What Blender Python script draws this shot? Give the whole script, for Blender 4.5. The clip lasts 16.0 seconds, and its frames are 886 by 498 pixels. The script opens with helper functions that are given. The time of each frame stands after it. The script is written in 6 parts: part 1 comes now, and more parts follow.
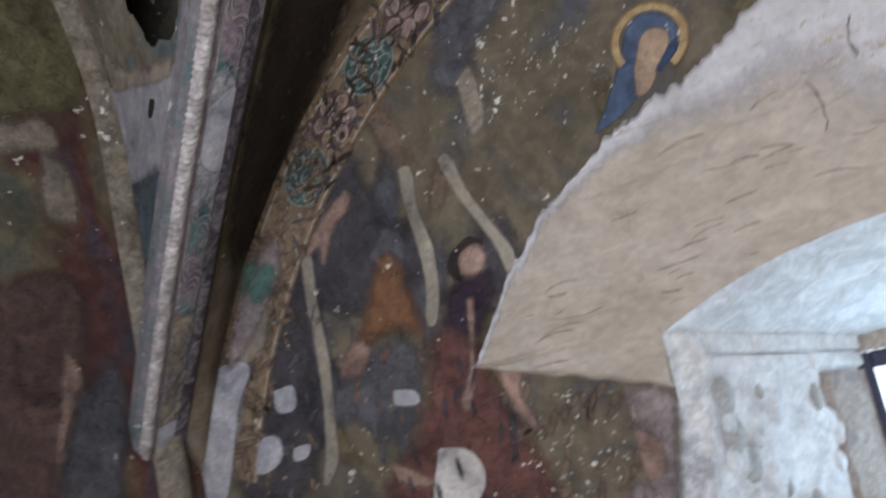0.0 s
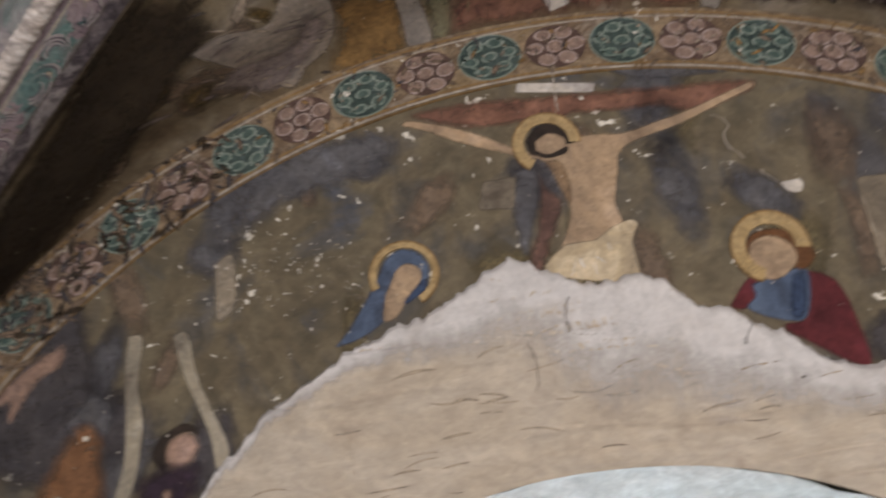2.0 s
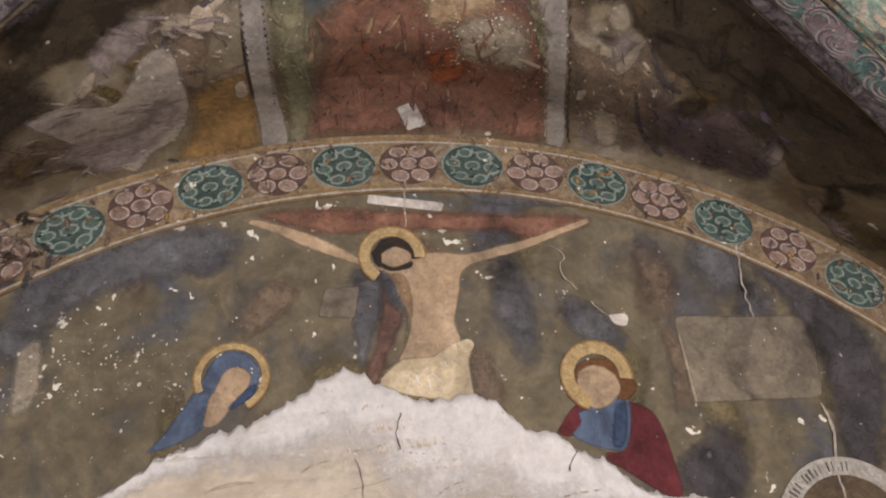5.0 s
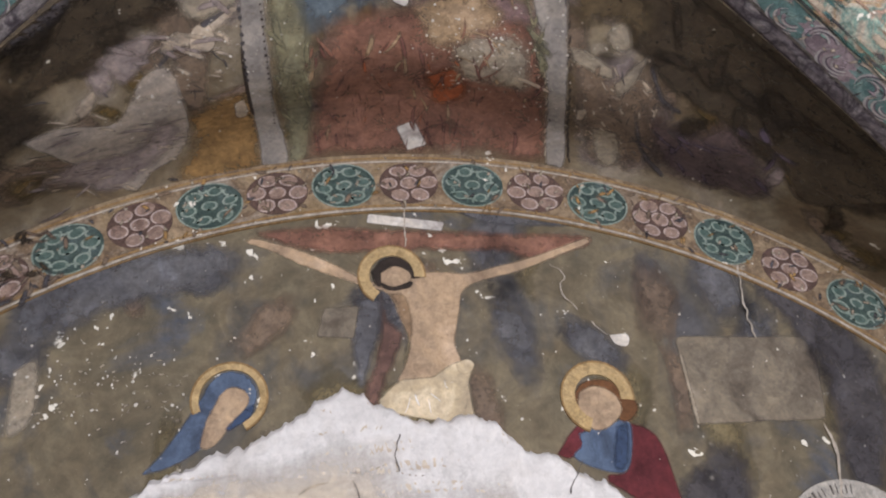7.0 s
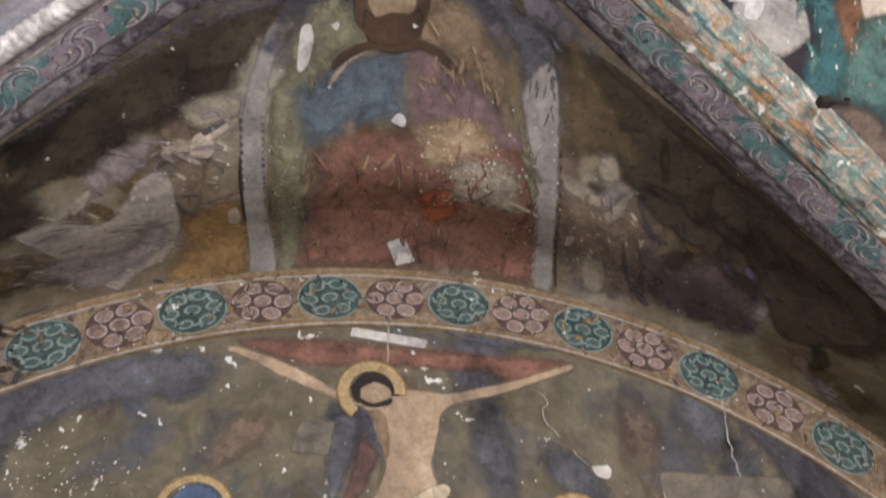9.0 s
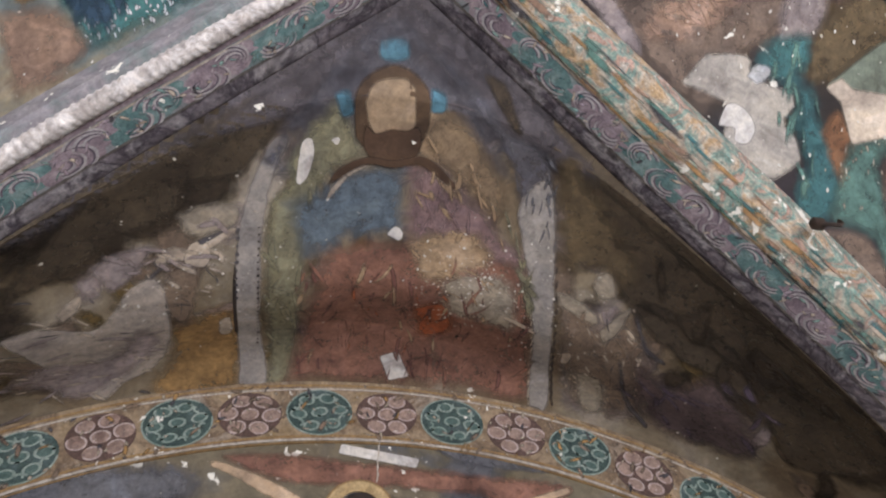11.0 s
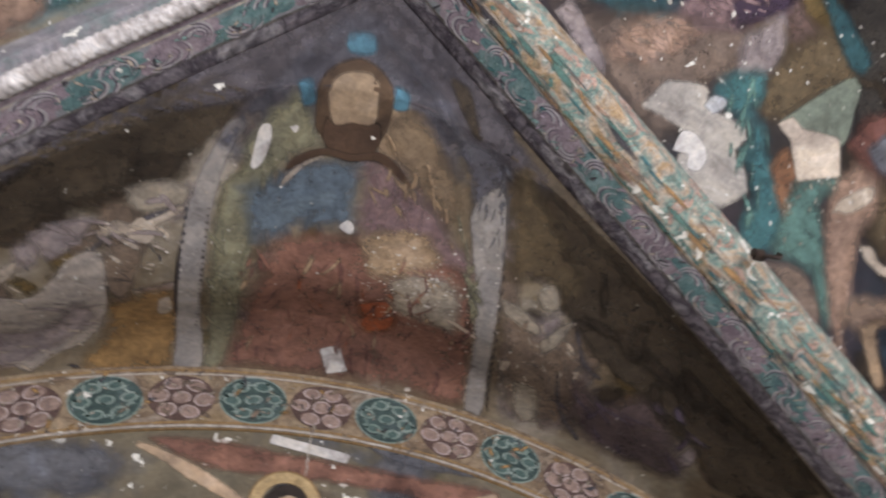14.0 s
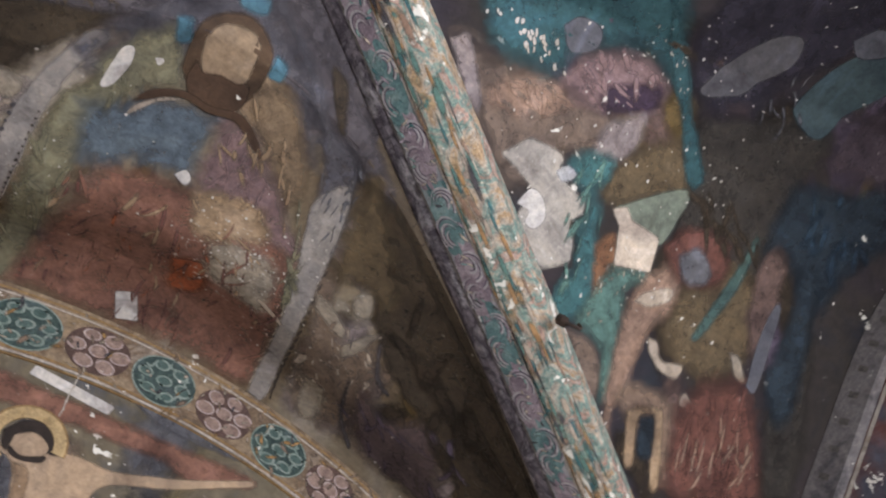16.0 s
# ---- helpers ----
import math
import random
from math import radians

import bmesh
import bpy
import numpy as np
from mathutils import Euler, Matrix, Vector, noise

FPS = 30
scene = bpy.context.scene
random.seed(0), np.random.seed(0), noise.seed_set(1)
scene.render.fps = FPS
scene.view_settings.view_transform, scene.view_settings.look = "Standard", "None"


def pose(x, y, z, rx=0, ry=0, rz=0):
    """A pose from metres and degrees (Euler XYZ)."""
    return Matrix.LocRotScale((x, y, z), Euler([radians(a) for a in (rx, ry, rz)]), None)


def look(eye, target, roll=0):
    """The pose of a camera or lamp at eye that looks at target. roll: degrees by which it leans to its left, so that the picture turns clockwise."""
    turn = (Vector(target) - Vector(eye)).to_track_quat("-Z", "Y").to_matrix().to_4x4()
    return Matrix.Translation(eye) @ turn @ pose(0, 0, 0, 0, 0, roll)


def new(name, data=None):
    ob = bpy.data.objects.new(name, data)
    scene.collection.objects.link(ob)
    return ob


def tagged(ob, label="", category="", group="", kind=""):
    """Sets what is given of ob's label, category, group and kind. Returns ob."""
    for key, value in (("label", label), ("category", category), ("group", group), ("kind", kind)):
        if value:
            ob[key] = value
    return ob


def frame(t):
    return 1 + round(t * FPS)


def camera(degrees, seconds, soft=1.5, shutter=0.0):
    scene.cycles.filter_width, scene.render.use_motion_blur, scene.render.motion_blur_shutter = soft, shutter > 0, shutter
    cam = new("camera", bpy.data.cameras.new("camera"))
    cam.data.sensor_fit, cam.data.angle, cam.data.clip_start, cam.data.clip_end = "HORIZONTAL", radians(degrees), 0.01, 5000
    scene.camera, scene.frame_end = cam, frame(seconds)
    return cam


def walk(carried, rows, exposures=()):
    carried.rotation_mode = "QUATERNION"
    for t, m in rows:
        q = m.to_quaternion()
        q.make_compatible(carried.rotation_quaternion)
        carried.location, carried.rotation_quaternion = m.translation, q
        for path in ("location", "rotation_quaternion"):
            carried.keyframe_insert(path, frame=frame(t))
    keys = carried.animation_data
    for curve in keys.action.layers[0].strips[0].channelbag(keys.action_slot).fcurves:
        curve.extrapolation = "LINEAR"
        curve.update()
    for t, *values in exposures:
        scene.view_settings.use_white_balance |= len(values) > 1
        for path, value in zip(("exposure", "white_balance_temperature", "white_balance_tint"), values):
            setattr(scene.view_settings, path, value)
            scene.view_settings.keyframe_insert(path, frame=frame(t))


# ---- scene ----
cam = camera(59.2, 16.0, soft=2.0, shutter=0.8)
PATH = [
    (0, (-0.401, 0.093, 1.615), (-1.249, 1.883, 1.896), -13.1),
    (0.5, (-0.394, 0.085, 1.610), (-1.088, 1.921, 1.990), -9.9),
    (1, (-0.373, 0.062, 1.594), (-0.845, 1.934, 2.114), -7.8),
    (1.5, (-0.368, 0.054, 1.593), (-0.680, 1.919, 2.247), -6.3),
    (2, (-0.374, 0.052, 1.573), (-0.513, 1.919, 2.275), -5.1),
    (2.5, (-0.369, 0.065, 1.583), (-0.317, 1.929, 2.305), -4.6),
    (3, (-0.369, 0.067, 1.584), (-0.216, 1.922, 2.314), -4.8),
    (3.5, (-0.368, 0.068, 1.585), (-0.149, 1.893, 2.372), -4.8),
    (4, (-0.367, 0.072, 1.587), (-0.111, 1.866, 2.433), -5.0),
    (4.5, (-0.366, 0.075, 1.589), (-0.091, 1.843, 2.482), -5.3),
    (7, (-0.360, 0.090, 1.600), (-0.083, 1.819, 2.565), -5.3),
    (7.5, (-0.360, 0.090, 1.600), (-0.081, 1.797, 2.604), -5.3),
    (8, (-0.359, 0.093, 1.602), (-0.070, 1.748, 2.687), -4.1),
    (8.5, (-0.356, 0.103, 1.609), (-0.049, 1.717, 2.749), -3.3),
    (9, (-0.358, 0.098, 1.606), (-0.053, 1.657, 2.820), -3.1),
    (9.5, (-0.357, 0.100, 1.607), (-0.064, 1.601, 2.895), -2.6),
    (12, (-0.347, 0.131, 1.622), (-0.057, 1.461, 3.087), -2.7),
    (12.5, (-0.348, 0.127, 1.618), (-0.050, 1.468, 3.072), -2.9),
    (13, (-0.351, 0.118, 1.611), (-0.045, 1.459, 3.063), -2.7),
    (13.5, (-0.352, 0.118, 1.611), (-0.030, 1.456, 3.062), -1.8),
    (14, (-0.350, 0.121, 1.614), (0.065, 1.453, 3.047), -1.3),
    (14.5, (-0.349, 0.124, 1.616), (0.196, 1.405, 3.052), -1.0),
    (15, (-0.350, 0.123, 1.615), (0.299, 1.363, 3.044), 0.3),
    (15.5, (-0.352, 0.118, 1.611), (0.390, 1.288, 3.054), 1.6),
    (16, (-0.356, 0.108, 1.602), (0.438, 1.241, 3.046), 2.9),
]
EXPOSURES = [(0.0, -0.45, 6200, 10), (0.7, -0.43, 6350, 10), (1.5, -0.45, 7000, 11), (2.5, -0.42, 7600, 12), (3.5, -0.34, 8000, 13), (4.5, -0.12, 7700, 13), (7.0, 0.15, 6600, 10), (9.5, 0.13, 6650, 10), (12.0, 0.10, 6450, 10), (16.0, 0.06, 6450, 10)]
walk(cam, [(t, look(eye, target, roll)) for t, eye, target, roll in PATH], EXPOSURES)

scene.cycles.transparent_max_bounces = 48

# ---- world, sun, light from the window and from an assumed opening behind ----
world = bpy.data.worlds.new("sky")
scene.world = world
world.use_nodes = True
wn = world.node_tree
sky = wn.nodes.new("ShaderNodeTexSky")
sky.sky_type, sky.sun_disc = "NISHITA", False
sky.sun_elevation, sky.sun_rotation = radians(40), radians(200)
wn.links.new(sky.outputs[0], wn.nodes["Background"].inputs[0])
wn.nodes["Background"].inputs[1].default_value = 0.12
sun = new("sun", bpy.data.lights.new("sun", "SUN"))
sun.data.energy, sun.data.angle, sun.data.color = 2.0, radians(0.6), (1.0, 0.95, 0.88)
sun.matrix_world = look((0, -10, 10), (2, 0, 0))


def window_light(name, eye, target, width, height, watts, colour):
    lamp = new(name, bpy.data.lights.new(name, "AREA"))
    lamp.data.shape, lamp.data.size, lamp.data.size_y = "RECTANGLE", width, height
    lamp.data.energy, lamp.data.color = watts, colour
    lamp.matrix_world = look(eye, target)
    return lamp


# added fill lamp: stands in for skylight through an unseen, assumed arch
window_light("fill_assumed_arch", (0.3, -2.9, 1.6), (0.0, 3.0, 3.2), 3.6, 2.6, 470, (0.95, 0.97, 1.08))
window_light("daylight_window", (0.05, 4.10, 0.80), (0.05, 3.2, 0.95), 0.9, 0.86, 58, (0.62, 0.88, 1.12))

# ---- materials ----


def material(name, colours, scale=3.0, rough=0.85, bump=0.25, fleck=0.0, fleck_colour=(0.62, 0.58, 0.5), grime=0.4, streak=1.0, fleck_scale=16.0, cover=False, wear=0.5, mottle=0.6):
    """Aged painted plaster: soft patches of several colours, fine grain, grime, and flecks where the paint is lost."""
    m = bpy.data.materials.new(name)
    m.use_nodes = True
    nt = m.node_tree
    bsdf = nt.nodes["Principled BSDF"]
    bsdf.inputs["Roughness"].default_value = rough
    bsdf.inputs["Specular IOR Level"].default_value = 0.25
    co = nt.nodes.new("ShaderNodeTexCoord")
    mp = nt.nodes.new("ShaderNodeMapping")
    mp.inputs["Scale"].default_value = (1.0, 1.0, streak)
    nt.links.new(co.outputs["Object"], mp.inputs[0])

    def tex(s, detail, roughness, distort=0.0):
        n = nt.nodes.new("ShaderNodeTexNoise")
        n.inputs["Scale"].default_value = s
        n.inputs["Detail"].default_value = detail
        n.inputs["Roughness"].default_value = roughness
        n.inputs["Distortion"].default_value = distort
        nt.links.new(mp.outputs[0], n.inputs["Vector"])
        return n

    def ramp(src, stops, mode="LINEAR"):
        r = nt.nodes.new("ShaderNodeValToRGB")
        r.color_ramp.interpolation = mode
        while len(r.color_ramp.elements) < len(stops):
            r.color_ramp.elements.new(0.5)
        for e, (p, c) in zip(r.color_ramp.elements, stops):
            e.position, e.color = p, (*c, 1)
        nt.links.new(src, r.inputs[0])
        return r.outputs[0]

    def mix(a, b, f, mode="MIX"):
        n = nt.nodes.new("ShaderNodeMix")
        n.data_type, n.blend_type = "RGBA", mode
        for sock, v in ((n.inputs[0], f), (n.inputs[6], a), (n.inputs[7], b)):
            if isinstance(v, (float, int)):
                sock.default_value = v
            elif isinstance(v, tuple):
                sock.default_value = (*v, 1)
            else:
                nt.links.new(v, sock)
        return n.outputs[2]

    big = tex(scale, 6, 0.62, 0.6)
    k = len(colours)
    base = ramp(big.outputs[0], [(0.32 + 0.36 * (i / max(1, k - 1)), c) for i, c in enumerate(colours)])
    grain = tex(scale * 14, 5, 0.7)
    base = mix(base, ramp(grain.outputs[0], [(0.25, (0.55, 0.55, 0.55)), (0.75, (1.4, 1.38, 1.35))]), 0.1 + 0.75 * mottle, "MULTIPLY")
    blot = tex(scale * 5.5, 9, 0.72, 0.8)
    base = mix(base, ramp(blot.outputs[0], [(0.34, (0.5, 0.5, 0.52)), (0.5, (1, 1, 1)), (0.66, (1.55, 1.5, 1.42))]), mottle, "MULTIPLY")
    if grime:
        dirt = tex(scale * 2.7, 8, 0.7, 1.2)
        base = mix(base, ramp(dirt.outputs[0], [(0.42, (0.45, 0.42, 0.4)), (0.6, (1, 1, 1))]), grime, "MULTIPLY")
    if fleck:
        chips = tex(fleck_scale, 4, 0.55, 0.3)
        where = tex(2.2, 3, 0.5)
        both = nt.nodes.new("ShaderNodeMath")
        both.operation = "MULTIPLY_ADD"
        both.inputs[1].default_value = 0.35
        nt.links.new(where.outputs[0], both.inputs[0])
        nt.links.new(chips.outputs[0], both.inputs[2])
        edge = 0.93 - 0.18 * fleck
        mask = ramp(both.outputs[0], [(edge, (0, 0, 0)), (edge + 0.025, (1, 1, 1))])
        base = mix(base, fleck_colour, mask)
        specks = tex(fleck_scale * 4.5, 2, 0.5)
        top = 0.80 - 0.10 * fleck
        base = mix(base, fleck_colour, ramp(specks.outputs[0], [(top, (0, 0, 0)), (top + 0.03, (0.8, 0.8, 0.8))]))
    nt.links.new(base, bsdf.inputs["Base Color"])
    if cover:  # paint that is worn away towards its edge
        at = nt.nodes.new("ShaderNodeAttribute")
        at.attribute_name = "cover"
        n1, n2 = tex(7.0, 9, 0.68, 0.9), tex(40.0, 3, 0.6)
        add = nt.nodes.new("ShaderNodeMath")
        add.operation = "MULTIPLY_ADD"
        add.inputs[1].default_value = 0.3
        nt.links.new(n2.outputs[0], add.inputs[0])
        n3 = tex(120.0, 4, 0.65)
        mid = nt.nodes.new("ShaderNodeMath")
        mid.operation = "MULTIPLY_ADD"
        mid.inputs[1].default_value = 0.14
        nt.links.new(n3.outputs[0], mid.inputs[0])
        nt.links.new(n1.outputs[0], mid.inputs[2])
        nt.links.new(mid.outputs[0], add.inputs[2])
        sub = nt.nodes.new("ShaderNodeMath")
        sub.operation = "MULTIPLY_ADD"
        sub.inputs[1].default_value = -1.45 * wear
        nt.links.new(add.outputs[0], sub.inputs[0])
        nt.links.new(at.outputs["Fac"], sub.inputs[2])
        level = nt.nodes.new("ShaderNodeMapRange")
        level.inputs["From Min"].default_value = -0.80 * wear
        level.inputs["From Max"].default_value = -0.80 * wear + (0.3 + 0.5 * wear)
        nt.links.new(sub.outputs[0], level.inputs["Value"])
        pits = tex(26.0, 6, 0.7, 0.4)
        hold = nt.nodes.new("ShaderNodeMapRange")
        hold.inputs["From Min"].default_value = 0.64 - 0.03 * wear
        hold.inputs["From Max"].default_value = 0.58 - 0.03 * wear
        hold.inputs["To Min"].default_value = 0.8 if wear > 0.6 else 0.9
        nt.links.new(pits.outputs[0], hold.inputs["Value"])
        keep = nt.nodes.new("ShaderNodeMath")
        keep.operation = "MULTIPLY"
        nt.links.new(level.outputs[0], keep.inputs[0])
        nt.links.new(hold.outputs[0], keep.inputs[1])
        nt.links.new(keep.outputs[0], bsdf.inputs["Alpha"])
    bp = nt.nodes.new("ShaderNodeBump")
    bp.inputs["Strength"].default_value = bump
    bp.inputs["Distance"].default_value = 0.02
    rel = tex(scale * 5, 8, 0.65)
    nt.links.new(rel.outputs[0], bp.inputs["Height"])
    nt.links.new(bp.outputs[0], bsdf.inputs["Normal"])
    return m


M_SKYWALL = material("fresco_olive_ground", [(0.075, 0.08, 0.095), (0.115, 0.097, 0.066), (0.15, 0.122, 0.08), (0.10, 0.09, 0.075), (0.085, 0.082, 0.085)], 1.6, fleck=0.4, grime=0.45, mottle=0.38)
M_VAULT = material("fresco_vault_brown", [(0.09, 0.062, 0.038), (0.16, 0.12, 0.075), (0.20, 0.163, 0.112), (0.28, 0.24, 0.195)], 1.8, fleck=0.3, grime=0.45, mottle=0.38)
# east cell: fading light is included in these near-black colours
M_WEB_E = material("fresco_vault_umber_dim", [(0.017, 0.017, 0.022), (0.03, 0.024, 0.02), (0.026, 0.02, 0.024), (0.018, 0.021, 0.026)], 1.3, fleck=0.3, grime=0.4, mottle=0.35)
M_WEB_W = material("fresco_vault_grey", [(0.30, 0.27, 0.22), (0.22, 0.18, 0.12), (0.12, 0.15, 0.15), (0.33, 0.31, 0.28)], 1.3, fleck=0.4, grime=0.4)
M_SIDE = material("fresco_side_wall", [(0.10, 0.11, 0.09), (0.16, 0.13, 0.08), (0.12, 0.05, 0.04), (0.08, 0.08, 0.10)], 1.2, fleck=0.4, grime=0.5)
M_PLASTER = material("repair_plaster", [(0.36, 0.30, 0.24), (0.43, 0.365, 0.29), (0.46, 0.40, 0.33), (0.38, 0.31, 0.245)], 1.6, bump=0.45, grime=0.2, streak=1.8, mottle=0.22)
M_LIME = material("limewash", [(0.70, 0.71, 0.70), (0.60, 0.61, 0.60), (0.74, 0.75, 0.75)], 3.0, bump=0.6, grime=0.35, mottle=0.25)
M_STONE = material("plain_wall", [(0.40, 0.36, 0.30), (0.48, 0.44, 0.38)], 2.0)
M_ACANTHUS = material("painted_acanthus_band", [(0.09, 0.14, 0.14), (0.17, 0.195, 0.19), (0.215, 0.195, 0.205), (0.29, 0.27, 0.26)], 5.0, fleck=0.5, mottle=0.4)
M_ROPE = material("white_rope_roll", [(0.44, 0.39, 0.36), (0.56, 0.52, 0.49), (0.25, 0.21, 0.19)], 3.5, grime=0.8)
M_ROLL = material("painted_flower_roll", [(0.06, 0.15, 0.135), (0.33, 0.22, 0.12), (0.36, 0.31, 0.25), (0.13, 0.22, 0.19), (0.36, 0.22, 0.17), (0.40, 0.36, 0.31)], 8.5, fleck=0.7, mottle=0.9)
M_SIDEBAND = material("grey_violet_band", [(0.03, 0.025, 0.03), (0.15, 0.13, 0.14), (0.045, 0.036, 0.044), (0.23, 0.21, 0.215), (0.05, 0.042, 0.042)], 5.5, mottle=0.7)
M_OCHRE = material("ochre_border", [(0.20, 0.14, 0.075), (0.25, 0.185, 0.12), (0.14, 0.095, 0.06), (0.30, 0.25, 0.20)], 5.0, fleck=0.5)

# ---- helpers for meshes ----


def link(name, bm, mat, parent=None, label="", smooth=False):
    me = bpy.data.meshes.new(name)
    if smooth:
        for f in bm.faces:
            f.smooth = True
    bm.to_mesh(me)
    bm.free()
    ob = new(name, me)
    me.materials.append(mat)
    if parent:
        ob.parent = parent
    if label:
        ob["label"] = label
    return ob


def sheet(rows, bm=None):
    """Quads between equally long rows of points."""
    bm = bm or bmesh.new()
    vs = [[bm.verts.new(p) for p in row] for row in rows]
    for a, b in zip(vs, vs[1:]):
        for i in range(len(a) - 1):
            bm.faces.new((a[i], a[i + 1], b[i + 1], b[i]))
    return bm


def block(bm, x0, x1, y0, y1, z0, z1):
    v = [bm.verts.new(p) for p in ((x0, y0, z0), (x1, y0, z0), (x1, y1, z0), (x0, y1, z0), (x0, y0, z1), (x1, y0, z1), (x1, y1, z1), (x0, y1, z1))]
    for f in ((0, 3, 2, 1), (4, 5, 6, 7), (0, 1, 5, 4), (1, 2, 6, 5), (2, 3, 7, 6), (3, 0, 4, 7)):
        bm.faces.new([v[i] for i in f])
    return bm


def curve(points, n):
    """A smooth curve through a few points, n + 1 places at even steps along it."""
    p = np.array(points, float)
    p = np.vstack([2 * p[0] - p[1], p, 2 * p[-1] - p[-2]])
    out = []
    for i in range(1, len(p) - 2):
        for u in np.linspace(0, 1, 20, endpoint=False):
            out.append(0.5 * (2 * p[i] + (p[i + 1] - p[i - 1]) * u + (2 * p[i - 1] - 5 * p[i] + 4 * p[i + 1] - p[i + 2]) * u * u + (3 * p[i] - p[i - 1] - 3 * p[i + 1] + p[i + 2]) * u ** 3))
    out.append(p[-2])
    out = np.array(out)
    far = np.r_[0, np.cumsum(np.linalg.norm(np.diff(out, axis=0), axis=1))]
    return np.array([[np.interp(s, far, out[:, k]) for k in range(p.shape[1])] for s in np.linspace(0, far[-1], n + 1)])


# ---- plan: wall at y = WALL, arch round (0, ARCH_Z), vault apex over the painted cell ----
WALL, ARCH_Z, ARCH_R, BORDER = 3.2, 0.217, 3.65, 0.32
APEX = Vector((-0.12, 1.4, 4.35))
WAY_L, WAY_R = Vector((-0.896, 0.444, 0)), Vector((0.907, 0.422, 0))
OUT_L, OUT_R = Vector((-0.444, -0.896, 0)), Vector((0.422, -0.907, 0))
MID_Y = 0.45
N = 64


def rib_edge(side, s):
    if side < 0:
        return APEX + WAY_L * s + Vector((0, 0, -0.56 * s - 0.052 * s * s))
    return APEX + WAY_R * s + Vector((0, 0, -0.52 * s - 0.02 * s * s - 0.1 * max(0, s - 2.2) ** 2 - 0.028 * math.exp(-((s - 0.75) / 0.6) ** 2)))


RIB_S = 3.95
LEFT = [rib_edge(-1, RIB_S * (1 - i / N)) for i in range(N + 1)]
RIGHT = [rib_edge(1, RIB_S * (1 - i / N)) for i in range(N + 1)]


def arch_point(x_sign, f, r=ARCH_R):
    """On the wall's arch; f runs from the springing (0) to the top (1) by height."""
    z0 = 1.25
    z = z0 + (ARCH_Z + r - z0) * f
    return Vector((x_sign * math.sqrt(max(0, r * r - (z - ARCH_Z) ** 2)), WALL, z))


def cell(edge_a, edge_b, n=24, bulge=0.06):
    rows = []
    for a, b in zip(edge_a, edge_b):
        a, b = Vector(a), Vector(b)
        span = (b - a).length
        rows.append([a.lerp(b, j / n) + Vector((0, 0, bulge * span * 4 * (j / n) * (1 - j / n) * 0.5)) for j in range(n + 1)])
    return rows


def match_height(edge, sign):
    z0, z1 = edge[0].z, edge[-1].z
    return [arch_point(sign, min(1, max(0, (p.z - z0) / (z1 - z0)))) for p in edge]


NF, NC = 160, 72
fine_l, fine_r = ([rib_edge(k, RIB_S * (1 - i / NF)) for i in range(NF + 1)] for k in (-1, 1))
web = cell(match_height(fine_l, -1), fine_l, NC) + cell(match_height(fine_r, 1), fine_r, NC)[-2::-1]
grid = np.array([[tuple(p) for p in row] for row in web])
eased = grid.copy()
for _ in range(1625):  # ease the ridge between the two halves
    eased[1:-1, 1:-1] += 0.5 * (0.5 * (eased[:-2, 1:-1] + eased[2:, 1:-1]) - eased[1:-1, 1:-1])
blend = np.clip((np.arange(NC + 1) - 3) / 36, 0, 1)[None, :, None]
grid = grid + (eased - grid) * blend * blend * (3 - 2 * blend)
bm = sheet([[Vector(p) for p in row] for row in grid.tolist()])
ceiling = tagged(link("ceiling", bm, M_VAULT, smooth=True), "vault cell over the lunette, worn brown fresco plaster", "vault", kind="structure")

# ribs
LEAF_END = 0.182
BACK_L, BACK_R = ((0.268, -0.085), (0.292, -0.082), (0.300, -0.055), (0.302, 0.05)), ((0.300, -0.085), (0.335, -0.080), (0.345, -0.055), (0.347, 0.05))
RIB_PARTS = (("side_band", ((-0.025, 0.06), (-0.025, 0.0), (0.0, -0.025), (0.03, -0.04), (0.06, -0.05)), M_SIDEBAND), ("leaf_band", ((0.06, -0.05), (0.12, -0.068), (0.206, -0.083)), M_ACANTHUS), ("roll", tuple((0.237 - 0.036 * math.cos(k * math.pi / 8), -0.083 - 0.036 * math.sin(k * math.pi / 8)) for k in range(9)), M_ROLL), ("back_band", BACK_L, M_ACANTHUS))
ROLL_L, ROLL_R = (0.237, 0.034, 1.05), (0.243, 0.061, 0.24)  # centre, half width, depth


def slim(p):
    """The ribs grow narrower towards the left springing."""
    if p[0] > APEX.x:
        return 1.0
    q = min(1.0, max(0.0, (math.hypot(p[0] - APEX.x, p[1] - APEX.y) - 1.3) / 1.1))
    return 1.0 - 0.12 * q * q * (3 - 2 * q)


def roll_rows(edge, out, rope):
    """The round nose of a rib, twisted like a rope where rope is set."""
    fine = curve([tuple(p) for p in edge], 760 if rope else 160)
    rows = []
    for i, p in enumerate(fine):
        row = []
        for k in range(11):
            a = k * math.pi / 10
            mid, half, deep = ROLL_L if rope else ROLL_R
            r = half * slim(p) + (0.0028 * math.sin(2.6 * a + i * 1.5) + 0.003 * noise.noise((i * 0.3, a, 1)) if rope else 0.004 * noise.noise((i * 0.11, a, 3)))
            row.append(Vector(p) + out * (mid * slim(p) - r * math.cos(a)) + Vector((0, 0, -0.083 - deep * r * math.sin(a))))
        rows.append(row)
    return rows


